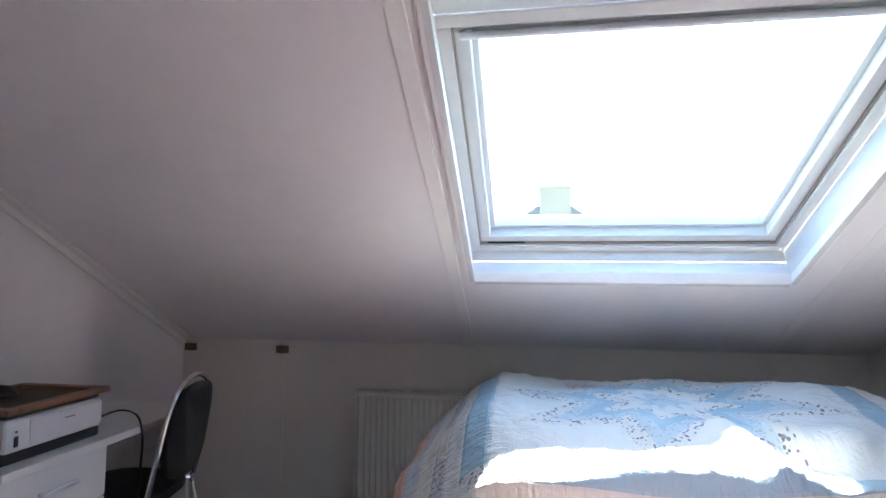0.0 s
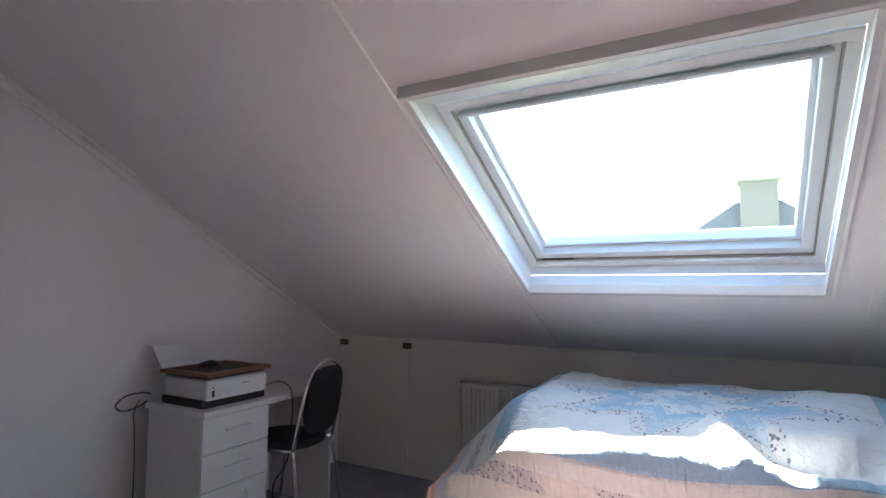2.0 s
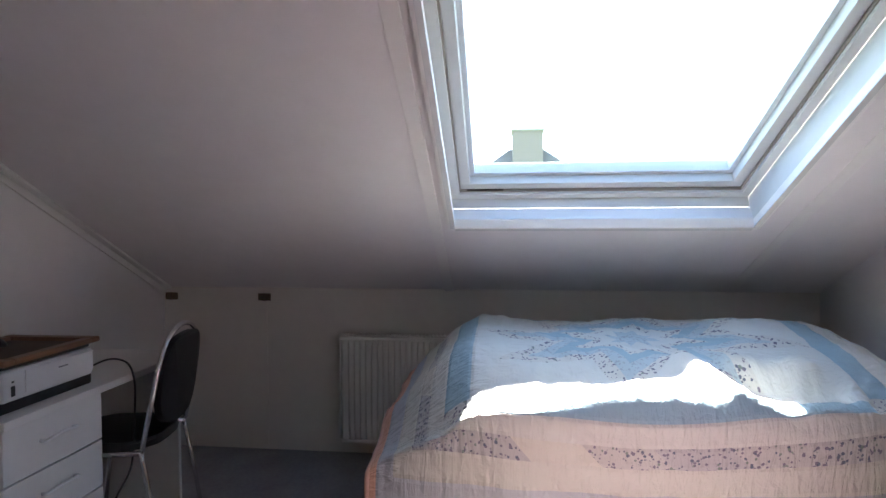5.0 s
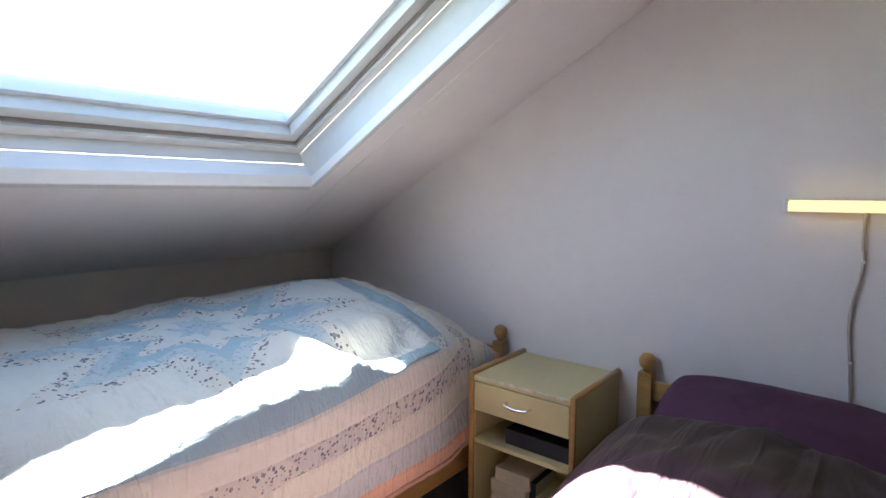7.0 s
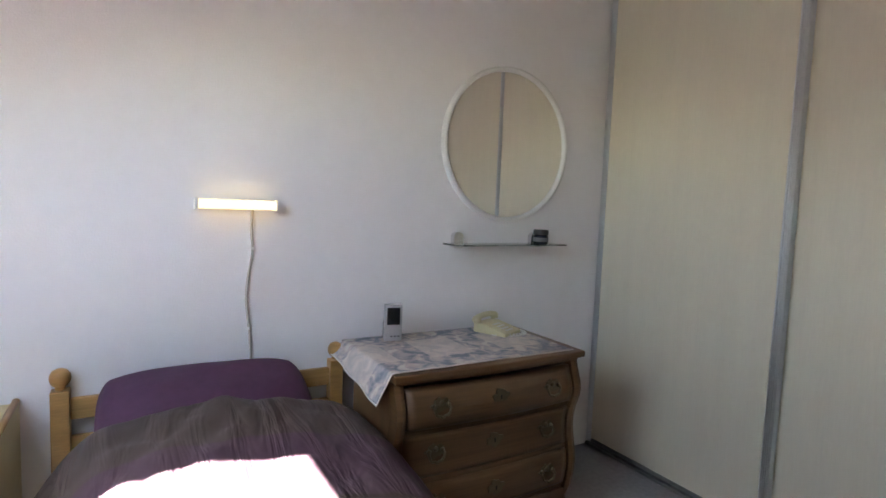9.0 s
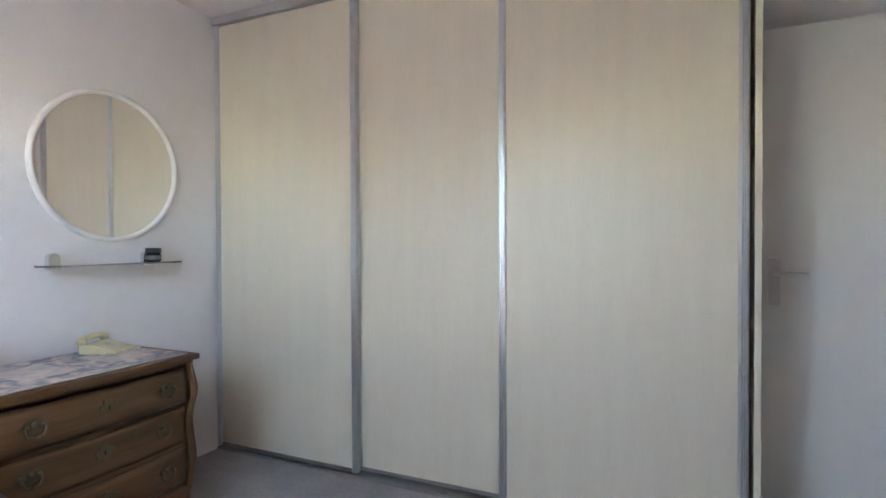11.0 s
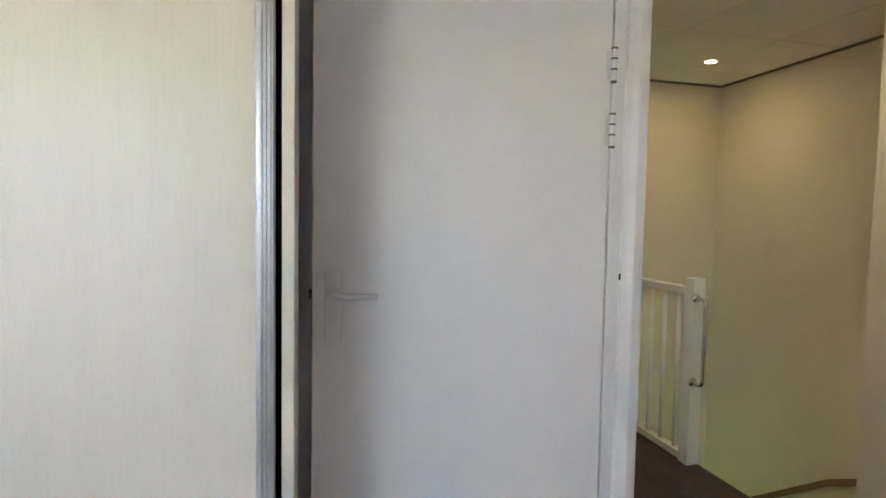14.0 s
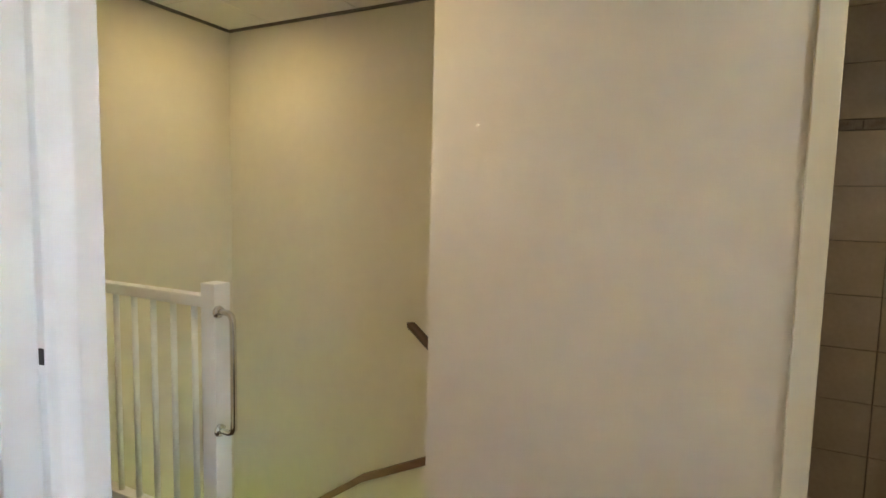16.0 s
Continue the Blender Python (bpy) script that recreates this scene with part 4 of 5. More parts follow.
def quilt_at(x, y):
    z = quilt_z(x, y)
    low = max(0.0, min(1.0, (0.66 - z) / 0.3)) if y < -1.0 else 0.0
    wave = 0.010 * low * math.sin(x * 19 + 3 * noise3(x * 2, 0, 1)) + 0.005 * low * noise3(x * 30, z * 12, 3)
    # the bedding bellies out over the bed's edge between foot and head
    out = 0.125 * rise((x - 1.60) / 0.55, 1.6) * rise((3.34 - x) / 0.40, 2.0)
    belly = out * max(0.0, min(1.0, (-0.88 - y) / 0.30)) * max(0.12, min(1.0, (z - 0.30) / 0.38))
    return (x + 0.012 * noise3(y * 4, z * 3, 6.0) * max(0.0, 1 - (x - QUILT_X0) / 0.2), y - wave - belly, z + 0.010 * low * noise3(x * 5, y * 5, 9))


qxs = ease(250, QUILT_X0, QUILT_X1, 1.3)
qys = [QUILT_Y0 + 0.13 * i / 54 for i in range(54)] + [QUILT_Y0 + 0.13 + (QUILT_Y1 - QUILT_Y0 - 0.13) * i / 110 for i in range(111)]
sheet, ql, qw = cloth_sheet(qxs, qys, quilt_at)
quilt = sheet_object(sheet, "patchwork_quilt", quilt_material(ql, qw), "pale blue and white patchwork quilt with salmon hem over a bed", "quilt", 0.016)

hem_pts = [quilt_at(x, qys[0]) for x in qxs] + [quilt_at(qxs[-1], y) for y in qys[1:]] + [quilt_at(x, qys[-1]) for x in qxs[-2::-1]] + [quilt_at(qxs[0], y) for y in qys[-2:0:-1]]
M_HEM = mat("salmon_hem", (0.66, 0.38, 0.29), 0.85, vary=0.12, scale=12, bump=0.4, bscale=70)
part("hem", tube([(p[0], p[1], p[2] - 0.004) for p in hem_pts], 0.009, 6, None, True), M_HEM, quilt, "rolled salmon hem", True)

# ---- bed with the plum duvet ----
bed("single_bed", -2.718, -1.813, 1.80, "pine single bed with ball-topped head posts and plum bedding")
tagged(link("mattress", box(1.86, 3.62, -2.69, -1.84, 0.24, 0.42, 0.05, 3), M_MATTRESS), "off-white mattress hidden under the duvet", "mattress")


def duvet_z(x, y):
    near = rise((-1.70 - y) / 0.34, 2.6)
    far = rise((y + 2.84) / 0.36, 2.6)
    foot = rise((x - 1.74) / 0.35, 2.6)
    head = 0.80 + 0.20 * rise((3.44 - x) / 0.20, 2.0)
    f = near * far * foot * head
    top = 0.575 + 0.065 * math.exp(-((x - 3.25) / 0.4) ** 2) + 0.03 * math.exp(-((y + 2.2) / 0.25) ** 2)
    z = 0.27 + (top - 0.27) * f
    p_, q_ = x * 0.55 + y * 0.83, -x * 0.83 + y * 0.55
    fold = 0.022 * abs(noise3(p_ * 8.5 + 0.6 * noise3(q_ * 3, p_, 2.0), q_ * 1.3, 11.0)) + 0.020 * noise3(x * 2.5 + y * 1.5, y * 4.5 - x, 4.0) + 0.022 * abs(noise3(x * 5 - y * 4, y * 6, 7.0)) + 0.005 * noise3(x * 16, y * 16, 1.0)
    return z + f * fold


def duvet_at(x, y):
    z = duvet_z(x, y)
    low = max(0.0, (0.48 - z) / 0.2)
    w = 0.012 * low * math.sin(x * 16 + 2 * noise3(x, y, 0))
    return (x, y - w if y < -2.3 else y + w, z)


sheet, dl, dw = cloth_sheet(ease(150, 1.74, 3.44), ease(110, -2.84, -1.70), duvet_at)
sheet_object(sheet, "duvet", duvet_material(dl), "rumpled plum and taupe striped duvet covering the bed", "duvet", 0.03)


def pillow():
    fresh = bmesh.new()
    uvl = fresh.loops.layers.uv.new("UVMap")
    n, k = 30, 22
    A, B, H = 0.32, 0.21, 0.085
    grid = {}
    for side in (1, -1):
        for i in range(n + 1):
            for j in range(k + 1):
                a, c = i / n * 2 - 1, j / k * 2 - 1
                edge = (max(0.0, 1 - abs(a) ** 2.4) * max(0.0, 1 - abs(c) ** 2.0)) ** 0.6
                if side == -1 and (i in (0, n) or j in (0, k)):
                    grid[side, i, j] = grid[1, i, j]
                    continue
                pinch = 1 - 0.10 * abs(a) ** 3 * abs(c) ** 3
                z = side * H * edge * (1 + 0.18 * noise3(a * 2.3, c * 2.3, side * 2.0))
                grid[side, i, j] = fresh.verts.new((c * B * pinch, a * A * pinch, z))
        for i in range(n):
            for j in range(k):
                f = fresh.faces.new([grid[side, p, q] for p, q in ((i, j), (i + 1, j), (i + 1, j + 1), (i, j + 1))][::side])
                for l in f.loops:
                    l[uvl].uv = (1.86, l.vert.co.y)
    return fresh


M_PILLOW = mat("plum_cotton", (0.085, 0.034, 0.072), 0.7, vary=0.25, scale=4, bump=0.6, bscale=14, spec=0.3)
ob = link("pillow", pillow(), M_PILLOW, None, "", True)
ob.location, ob.rotation_euler = (3.455, -2.235, 0.60), (0, radians(-22), 0)
tagged(ob, "plum pillow leaning on the pine headboard", "pillow")


# ---- nightstand ----
def nightstand():
    x0, x1, y0, y1, h = 3.312, EAST - 0.004, -1.705, -1.275, 0.622
    n = thing("nightstand", ((x0 + x1) / 2, (y0 + y1) / 2, 0), "pale yellow nightstand with wooden edges and an open shelf", "nightstand")
    cx, cy = (x0 + x1) / 2, (y0 + y1) / 2
    a, b = (x1 - x0) / 2, (y1 - y0) / 2
    for s in (-1, 1):
        p = part("side_panel", box(-a + 0.018, a, s * (b - 0.009) - 0.009, s * (b - 0.009) + 0.009, 0.02, h - 0.004, 0.003), M_YELLOW, n)
        part("edge_strip", box(-a, -a + 0.0175, s * (b - 0.009) - 0.010, s * (b - 0.009) + 0.010, 0.0, h, 0.006), M_PINE, p, "rounded wooden edge strip")
        part("top_strip", tube([(-a + 0.012, s * (b - 0.009), h - 0.006), (a, s * (b - 0.009), h - 0.006)], 0.0105, 10), M_PINE_L, p, "rounded wooden edge strip", True)
    part("top", box(-a + 0.006, a, -b + 0.019, b - 0.019, h - 0.032, h - 0.012, 0.003), M_YELLOW, n)
    chips = None
    random.seed(7)
    yy = -b + 0.03
    while yy < b - 0.04:
        w = random.uniform(0.02, 0.09)
        chips = box(-a + 0.0045, -a + 0.011, yy, min(yy + w, b - 0.022), h - 0.022, h - 0.0112, 0.0015, 1, chips)
        yy += w + random.uniform(0.008, 0.03)
    part("chipped_edge", chips, M_CHIP, n, "worn pale chipped front edge")
    d = part("drawer", box(-a + 0.004, -a + 0.022, -b + 0.022, b - 0.022, h - 0.145, h - 0.036, 0.003), M_YELLOW, n)
    part("drawer_handle", tube(bend([(-a + 0.004, -0.048, h - 0.082), (-a - 0.016, -0.046, h - 0.082), (-a - 0.022, -0.03, h - 0.086), (-a - 0.023, 0.0, h - 0.088), (-a - 0.022, 0.03, h - 0.086), (-a - 0.016, 0.046, h - 0.082), (-a + 0.004, 0.048, h - 0.082)], 5), 0.0048, 10), M_CHROME, d, "small chrome bow handle", True)
    part("shelf", box(-a + 0.012, a - 0.01, -b + 0.019, b - 0.019, h - 0.275, h - 0.258, 0.002), M_YELLOW, n)
    part("bottom", box(-a + 0.012, a - 0.01, -b + 0.019, b - 0.019, 0.05, 0.068, 0.002), M_YELLOW, n)
    part("back", box(a - 0.009, a - 0.003, -b + 0.019, b - 0.019, 0.05, h - 0.033), M_YELLOW, n)
    return cx, cy, h, a, b


M_CHIP = mat("chipped_laminate_edge", (0.72, 0.66, 0.48), 0.7, vary=0.3, scale=30)
M_PAGES = mat("book_pages", (0.66, 0.60, 0.48), 0.9, vary=0.2, scale=20, stretch=(1, 1, 25))
ncx, ncy, nh, na, nb = nightstand()


def book(x, y, z, lx, ly, t, cover, label, turn=0.0, letters=False):
    bk = thing("book", (x, y, z), label, "book", "books in the nightstand")
    bk.rotation_euler = (0, 0, radians(turn))
    part("pages", box(-lx / 2 + 0.002, lx / 2 - 0.004, -ly / 2 + 0.004, ly / 2 - 0.004, 0.003, t - 0.003), M_PAGES, bk)
    c = box(-lx / 2, lx / 2, -ly / 2, ly / 2, 0, 0.003, 0.001, 1)
    box(-lx / 2, lx / 2, -ly / 2, ly / 2, t - 0.003, t, 0.001, 1, c)
    box(-lx / 2, -lx / 2 + 0.003, -ly / 2, ly / 2, 0.003, t - 0.003, 0, 1, c)
    cv = part("cover", c, cover, bk)
    if letters:
        for i, w in enumerate((0.012, 0.004, 0.014, 0.013, 0.004, 0.012)):
            yy = -0.085 + i * 0.03
            part("letter_bar", box(-0.035, -0.022, yy, yy + w, t + 0.0002, t + 0.0008), M_SILVER, cv, "worn silver letter")
    return bk


M_BOOK_D = mat("black_book_cloth", (0.022, 0.022, 0.03), 0.6, vary=0.2, scale=20, bump=0.2, bscale=200)
M_SILVER = mat("silver_lettering", (0.6, 0.6, 0.6), 0.4, 0.6)
M_BOOK_P = mat("cream_book_cover", (0.58, 0.50, 0.36), 0.6, vary=0.15, scale=8)
M_BOOK_Y = mat("yellow_book_cover", (0.55, 0.47, 0.22), 0.6, vary=0.15, scale=8)
book(ncx - 0.045, ncy - 0.055, nh - 0.258, 0.20, 0.27, 0.058, M_BOOK_D, "thick black clothbound book lying on the nightstand shelf", 0, True)
book(ncx - 0.06, ncy + 0.055, 0.068, 0.20, 0.15, 0.09, M_BOOK_P, "stack-like thick cream paperback at the bottom of the nightstand", 2)
book(ncx - 0.06, ncy + 0.055, 0.158, 0.19, 0.155, 0.05, M_BOOK_P, "cream paperback lying on another book", -3)
book(ncx - 0.05, ncy + 0.050, 0.208, 0.19, 0.145, 0.052, M_BOOK_P, "cream paperback on top of a pile", 1)
book(ncx - 0.05, ncy - 0.115, 0.068, 0.18, 0.14, 0.07, M_BOOK_Y, "yellowish thick paperback beside the pile", 0)
book(ncx - 0.05, ncy - 0.115, 0.138, 0.18, 0.14, 0.06, M_BOOK_Y, "yellowish paperback lying on another", 3)
book(ncx - 0.04, ncy - 0.025, 0.068, 0.17, 0.03, 0.17, M_BOOK_D, "dark book standing between two piles", 0)


# ---- wall lamp ----
def wall_lamp():
    y0, y1, z = -2.487, -2.20, 1.252
    l = thing("wall_lamp", (EAST, (y0 + y1) / 2, z), "slim white wall lamp glowing warm yellow", "wall lamp")
    w = (y1 - y0) / 2
    part("back_plate", box(-0.018, 0.0, -w + 0.004, w - 0.004, -0.018, 0.018, 0.002), M_TRIM, l)
    part("shade", box(-0.062, -0.019, -w + 0.014, w - 0.014, -0.017, 0.017, 0.006, 3), M_SHADE, l, "glowing warm opal shade")
    for s in (-1, 1):
        part("end_cap", box(-0.062, -0.018, s * (w - 0.007) - 0.006, s * (w - 0.007) + 0.006, -0.020, 0.020, 0.003), M_TRIM, l)
    c = bend([(-0.006, -0.055, -0.018), (-0.006, -0.052, -0.10), (-0.005, -0.058, -0.17), (-0.006, -0.040, -0.28), (-0.006, -0.036, -0.36), (-0.005, -0.048, -0.48), (-0.006, -0.055, -0.62), (-0.006, -0.05, -0.80)], 6)
    cable = part("cable", tube(c, 0.0048, 8), M_CABLE_B, l, "thin white cable hanging down the wall", True)
    for z_ in (-0.16, -0.46):
        part("clip", box(-0.010, 0.0, -0.064 if z_ > -0.3 else -0.053, -0.050 if z_ > -0.3 else -0.039, z_ - 0.005, z_ + 0.005, 0.001, 1), M_CABLE_W, cable)


M_CABLE_B = mat("beige_cable", (0.50, 0.46, 0.40), 0.5)
M_SHADE = glow("lit_opal", (1.0, 0.72, 0.28), 0.055)
wall_lamp()
# ---- chest of drawers ----
DX, DY0, DY1, DH = 3.185, -3.585, -2.765, 0.715


def bulge(z):
    """How far the front of the chest swells forward at height z."""
    return 0.040 * math.exp(-((z - 0.56) / 0.085) ** 2) + 0.030 * math.exp(-((z - 0.25) / 0.12) ** 2) + 0.006


def front_sheet(y0, y1, z0, z1, depth, extra=0.0, ny=22, nz=10, edge=0.004):
    """A drawer front or rail following the swelling, depth thick."""
    fresh = bmesh.new()
    F, B = [], []
    mid = (DY0 + DY1) / 2
    for j in range(nz + 1):
        z = z0 + (z1 - z0) * j / nz
        rf, rb = [], []
        for i in range(ny + 1):
            y = y0 + (y1 - y0) * i / ny
            bow = 0.022 * (1 - ((y - mid) / (DY1 - mid)) ** 2)
            soft = edge if (i in (0, ny) or j in (0, nz)) else 0
            rf.append(fresh.verts.new((DX + 0.045 - bulge(z) - bow - extra + soft, y, z)))
            rb.append(fresh.verts.new((DX + 0.045 - bulge(z) - bow + depth, y, z)))
        F.append(rf)
        B.append(rb)
    for j in range(nz):
        for i in range(ny):
            fresh.faces.new((F[j][i], F[j][i + 1], F[j + 1][i + 1], F[j + 1][i]))
            fresh.faces.new((B[j][i], B[j + 1][i], B[j + 1][i + 1], B[j][i + 1]))
    ring_f = [F[0][i] for i in range(ny)] + [F[j][ny] for j in range(nz)] + [F[nz][i] for i in range(ny, 0, -1)] + [F[j][0] for j in range(nz, 0, -1)]
    ring_b = [B[0][i] for i in range(ny)] + [B[j][ny] for j in range(nz)] + [B[nz][i] for i in range(ny, 0, -1)] + [B[j][0] for j in range(nz, 0, -1)]
    for k in range(len(ring_f)):
        a = (k + 1) % len(ring_f)
        fresh.faces.new((ring_f[k], ring_b[k], ring_b[a], ring_f[a]))
    return fresh


def chest():
    c = thing("chest_of_drawers", (0, 0, 0), "dark oak bow-fronted chest with three drawers and brass pulls", "chest of drawers")
    part("top", prism([(DX - 0.012, DY0 - 0.012), (DX - 0.030, (DY0 + DY1) / 2), (DX - 0.012, DY1 + 0.012), (EAST - 0.004, DY1 + 0.012), (EAST - 0.004, DY0 - 0.012)], "z", DH - 0.026, DH, None, 0.007), M_OAK, c)
    part("top_moulding", prism([(DX + 0.012, DY0 + 0.004), (DX - 0.006, (DY0 + DY1) / 2), (DX + 0.012, DY1 - 0.004), (EAST - 0.01, DY1 - 0.004), (EAST - 0.01, DY0 + 0.004)], "z", DH - 0.042, DH - 0.0265, None, 0.005), M_OAK, c)
    for y in (DY0 + 0.018, DY1 - 0.018):
        part("side_panel", box(DX + 0.06, 3.60, y - 0.010, y + 0.010, 0.11, DH - 0.042, 0.003), M_OAK_S, c)
        fresh = bmesh.new()
        rows_ = []
        for j in range(25):
            z = 0.0 + (DH - 0.043) * j / 24
            if z > 0.13:
                off, w = bulge(z) + 0.010, 0.024
            else:
                t = z / 0.13
                off = bulge(0.13) * t + 0.010 * t + 0.030 * (1 - t) ** 2 - 0.018 * math.sin(math.pi * t)
                w = 0.019 + 0.005 * t + 0.010 * (1 - t) ** 4
            xf = DX + 0.045 - off
            rows_.append([fresh.verts.new(p) for p in ((xf, y - w * 0.7, z), (xf - 0.006, y, z), (xf, y + w * 0.7, z), (xf + 0.05, y + w * 0.85, z), (xf + 0.05, y - w * 0.85, z))])
        for a, b in zip(rows_, rows_[1:]):
            for k in range(5):
                fresh.faces.new((a[k], a[(k + 1) % 5], b[(k + 1) % 5], b[k]))
        fresh.faces.new(rows_[0][::-1])
        fresh.faces.new(rows_[-1])
        part("corner_post", fresh, M_OAK, c)
        part("back_leg", box(3.55, 3.598, y - 0.02, y + 0.02, 0, 0.12, 0.004), M_OAK, c)
    part("carcass", box(DX + 0.075, 3.60, DY0 + 0.03, DY1 - 0.03, 0.12, DH - 0.043), M_OAK_D, c)
    spans = ((0.512, 0.655), (0.335, 0.485), (0.165, 0.310))
    for z0, z1 in spans:
        d = part("drawer", front_sheet(DY0 + 0.045, DY1 - 0.045, z0, z1, 0.03, 0.006), M_OAK, c, "", True)
        for fy in (0.16, 0.84):
            y = DY0 + 0.045 + (DY1 - DY0 - 0.09) * fy
            zc = (z0 + z1) / 2 + 0.008
            mid = (DY0 + DY1) / 2
            x = DX + 0.045 - bulge(zc) - 0.022 * (1 - ((y - mid) / (DY1 - mid)) ** 2) - 0.007
            ring = []
            for k in range(56):
                a = 2 * math.pi * k / 56
                r = 0.020 + 0.009 * abs(math.cos(2.5 * a + 0.3)) + 0.003 * math.cos(9 * a)
                ring.append((y + r * math.cos(a) * 1.35, zc + 0.004 + r * math.sin(a)))
            pull = part("pull_plate", prism(ring, "x", x - 0.003, x + 0.003), M_BRASS, d, "pierced aged brass plate")
            bail = [(x - 0.004, y - 0.027, zc + 0.006), (x - 0.016, y - 0.031, zc - 0.004), (x - 0.018, y - 0.022, zc - 0.024), (x - 0.018, y - 0.008, zc - 0.027), (x - 0.019, y, zc - 0.033),
                    (x - 0.018, y + 0.008, zc - 0.027), (x - 0.018, y + 0.022, zc - 0.024), (x - 0.016, y + 0.031, zc - 0.004), (x - 0.004, y + 0.027, zc + 0.006)]
            part("bail", tube(bend(bail, 4), 0.0042, 8), M_BRASS, pull, "", True)
            for s_ in (-1, 1):
                part("boss", tube([(x - 0.002, y + s_ * 0.027, zc + 0.006), (x - 0.009, y + s_ * 0.027, zc + 0.006), (x - 0.013, y + s_ * 0.027, zc + 0.006)], [0.008, 0.008, 0.003], 12), M_BRASS, pull, "", True)
            part("rosette", tube([(x - 0.002, y, zc + 0.012), (x - 0.007, y, zc + 0.012), (x - 0.010, y, zc + 0.012)], [0.010, 0.009, 0.003], 14), M_BRASS, pull, "", True)
        yk = (DY0 + DY1) / 2
        zc = (z0 + z1) / 2 + 0.01
        x = DX + 0.045 - bulge(zc) - 0.022 - 0.007
        ring = []
        for k in range(56):
            a = 2 * math.pi * k / 56
            r = 0.021 + 0.009 * abs(math.cos(2 * a + 0.5)) + 0.003 * math.sin(7 * a)
            ring.append((yk + r * math.cos(a) * 1.25, zc + r * math.sin(a)))
        part("key_plate", prism(ring, "x", x - 0.003, x + 0.003), M_BRASS, d, "aged brass keyhole plate")
        part("keyhole", box(x - 0.0042, x - 0.0028, yk - 0.003, yk + 0.003, zc - 0.010, zc + 0.006, 0.0005, 1), M_DARK, d, "dark keyhole")
    for z0, z1 in ((0.487, 0.510), (0.312, 0.333), (0.142, 0.163)):
        part("rail", front_sheet(DY0 + 0.040, DY1 - 0.040, z0, z1, 0.03, -0.004, 22, 3, 0.002), M_OAK, c)
    # scalloped apron
    n = 40
    low = []
    for k in range(n + 1):
        t = k / n
        y = DY0 + 0.045 + (DY1 - DY0 - 0.09) * t
        z = 0.105 - 0.035 * math.exp(-((t - 0.5) / 0.13) ** 2) + 0.018 * math.cos(t * 6 * math.pi) * (1 - abs(2 * t - 1)) - 0.02 * abs(2 * t - 1) ** 6
        low.append((y, z))
    part("apron", prism([(DY1 - 0.045, 0.140), (DY0 + 0.045, 0.140)] + low, "x", DX + 0.010, DX + 0.030), M_OAK, c)
    part("carving", tube(bend([(DX + 0.006, DY0 + 0.30, 0.10), (DX + 0.002, DY0 + 0.36, 0.078), (DX + 0.002, DY0 + 0.41, 0.090), (DX + 0.002, DY0 + 0.46, 0.078), (DX + 0.006, DY0 + 0.52, 0.10)], 6), 0.008, 8), M_OAK, c, "carved scroll", True)


M_OAK_S = mat("dark_oak_side", (0.17, 0.09, 0.043), 0.35, vary=0.4, scale=3, bump=0.15, bscale=20, stretch=(1, 1, 0.2))
M_OAK_D = mat("dark_oak_inside", (0.06, 0.035, 0.02), 0.7, vary=0.2)
chest()


# ---- table runner on the chest ----
def runner_material():
    m = mat("floral_runner", (0.4, 0.36, 0.34), 0.9, spec=0.15)
    nt = m.node_tree
    b = nt.nodes["Principled BSDF"]
    uv = nt.nodes.new("ShaderNodeUVMap")
    sp = node(nt, "ShaderNodeSeparateXYZ", i0=uv.outputs[0])
    n1 = node(nt, "ShaderNodeTexNoise", i0=uv.outputs[0])
    n1.inputs["Scale"].default_value, n1.inputs["Detail"].default_value, n1.inputs["Distortion"].default_value = 16, 6, 1.0
    r = nt.nodes.new("ShaderNodeValToRGB")
    nt.links.new(n1.outputs["Fac"], r.inputs["Fac"])
    e = r.color_ramp.elements
    e[0].position, e[0].color, e[1].position, e[1].color = 0.36, (0.19, 0.22, 0.25, 1), 0.64, (0.58, 0.54, 0.49, 1)
    e.new(0.48).color = (0.36, 0.34, 0.35, 1)
    e.new(0.56).color = (0.50, 0.42, 0.39, 1)
    fu = m_(nt, "ABSOLUTE", m_(nt, "SUBTRACT", m_(nt, "FRACT", m_(nt, "MULTIPLY", sp.outputs[1], 3.1)), 0.5))
    fv = m_(nt, "ABSOLUTE", m_(nt, "SUBTRACT", sp.outputs[0], 0.24))
    pale = m_(nt, "MULTIPLY", m_(nt, "LESS_THAN", fu, 0.30), m_(nt, "LESS_THAN", fv, 0.12))
    col = mixc(nt, m_(nt, "MULTIPLY", pale, 0.6), r.outputs["Color"], (0.64, 0.56, 0.50))
    nt.links.new(col, b.inputs["Base Color"])
    return m


def runner_at(s, y):
    """s runs from the front edge to the back; y along the chest, past its end it hangs."""
    over = max(0.0, y - (DY1 + 0.012))
    x = DX + 0.012 + s * 0.475
    z = DH + 0.0045 + 0.0012 * noise3(x * 20, y * 20, 1)
    if over > 0:
        drop = over * (0.85 - 0.45 * s)
        return (x + 0.01 * math.sin(s * 9) * over * 5, DY1 + 0.012 + 0.45 * over + 0.004 * math.sin(s * 14) * min(1, over * 12), z - drop)
    return (x, y, z)


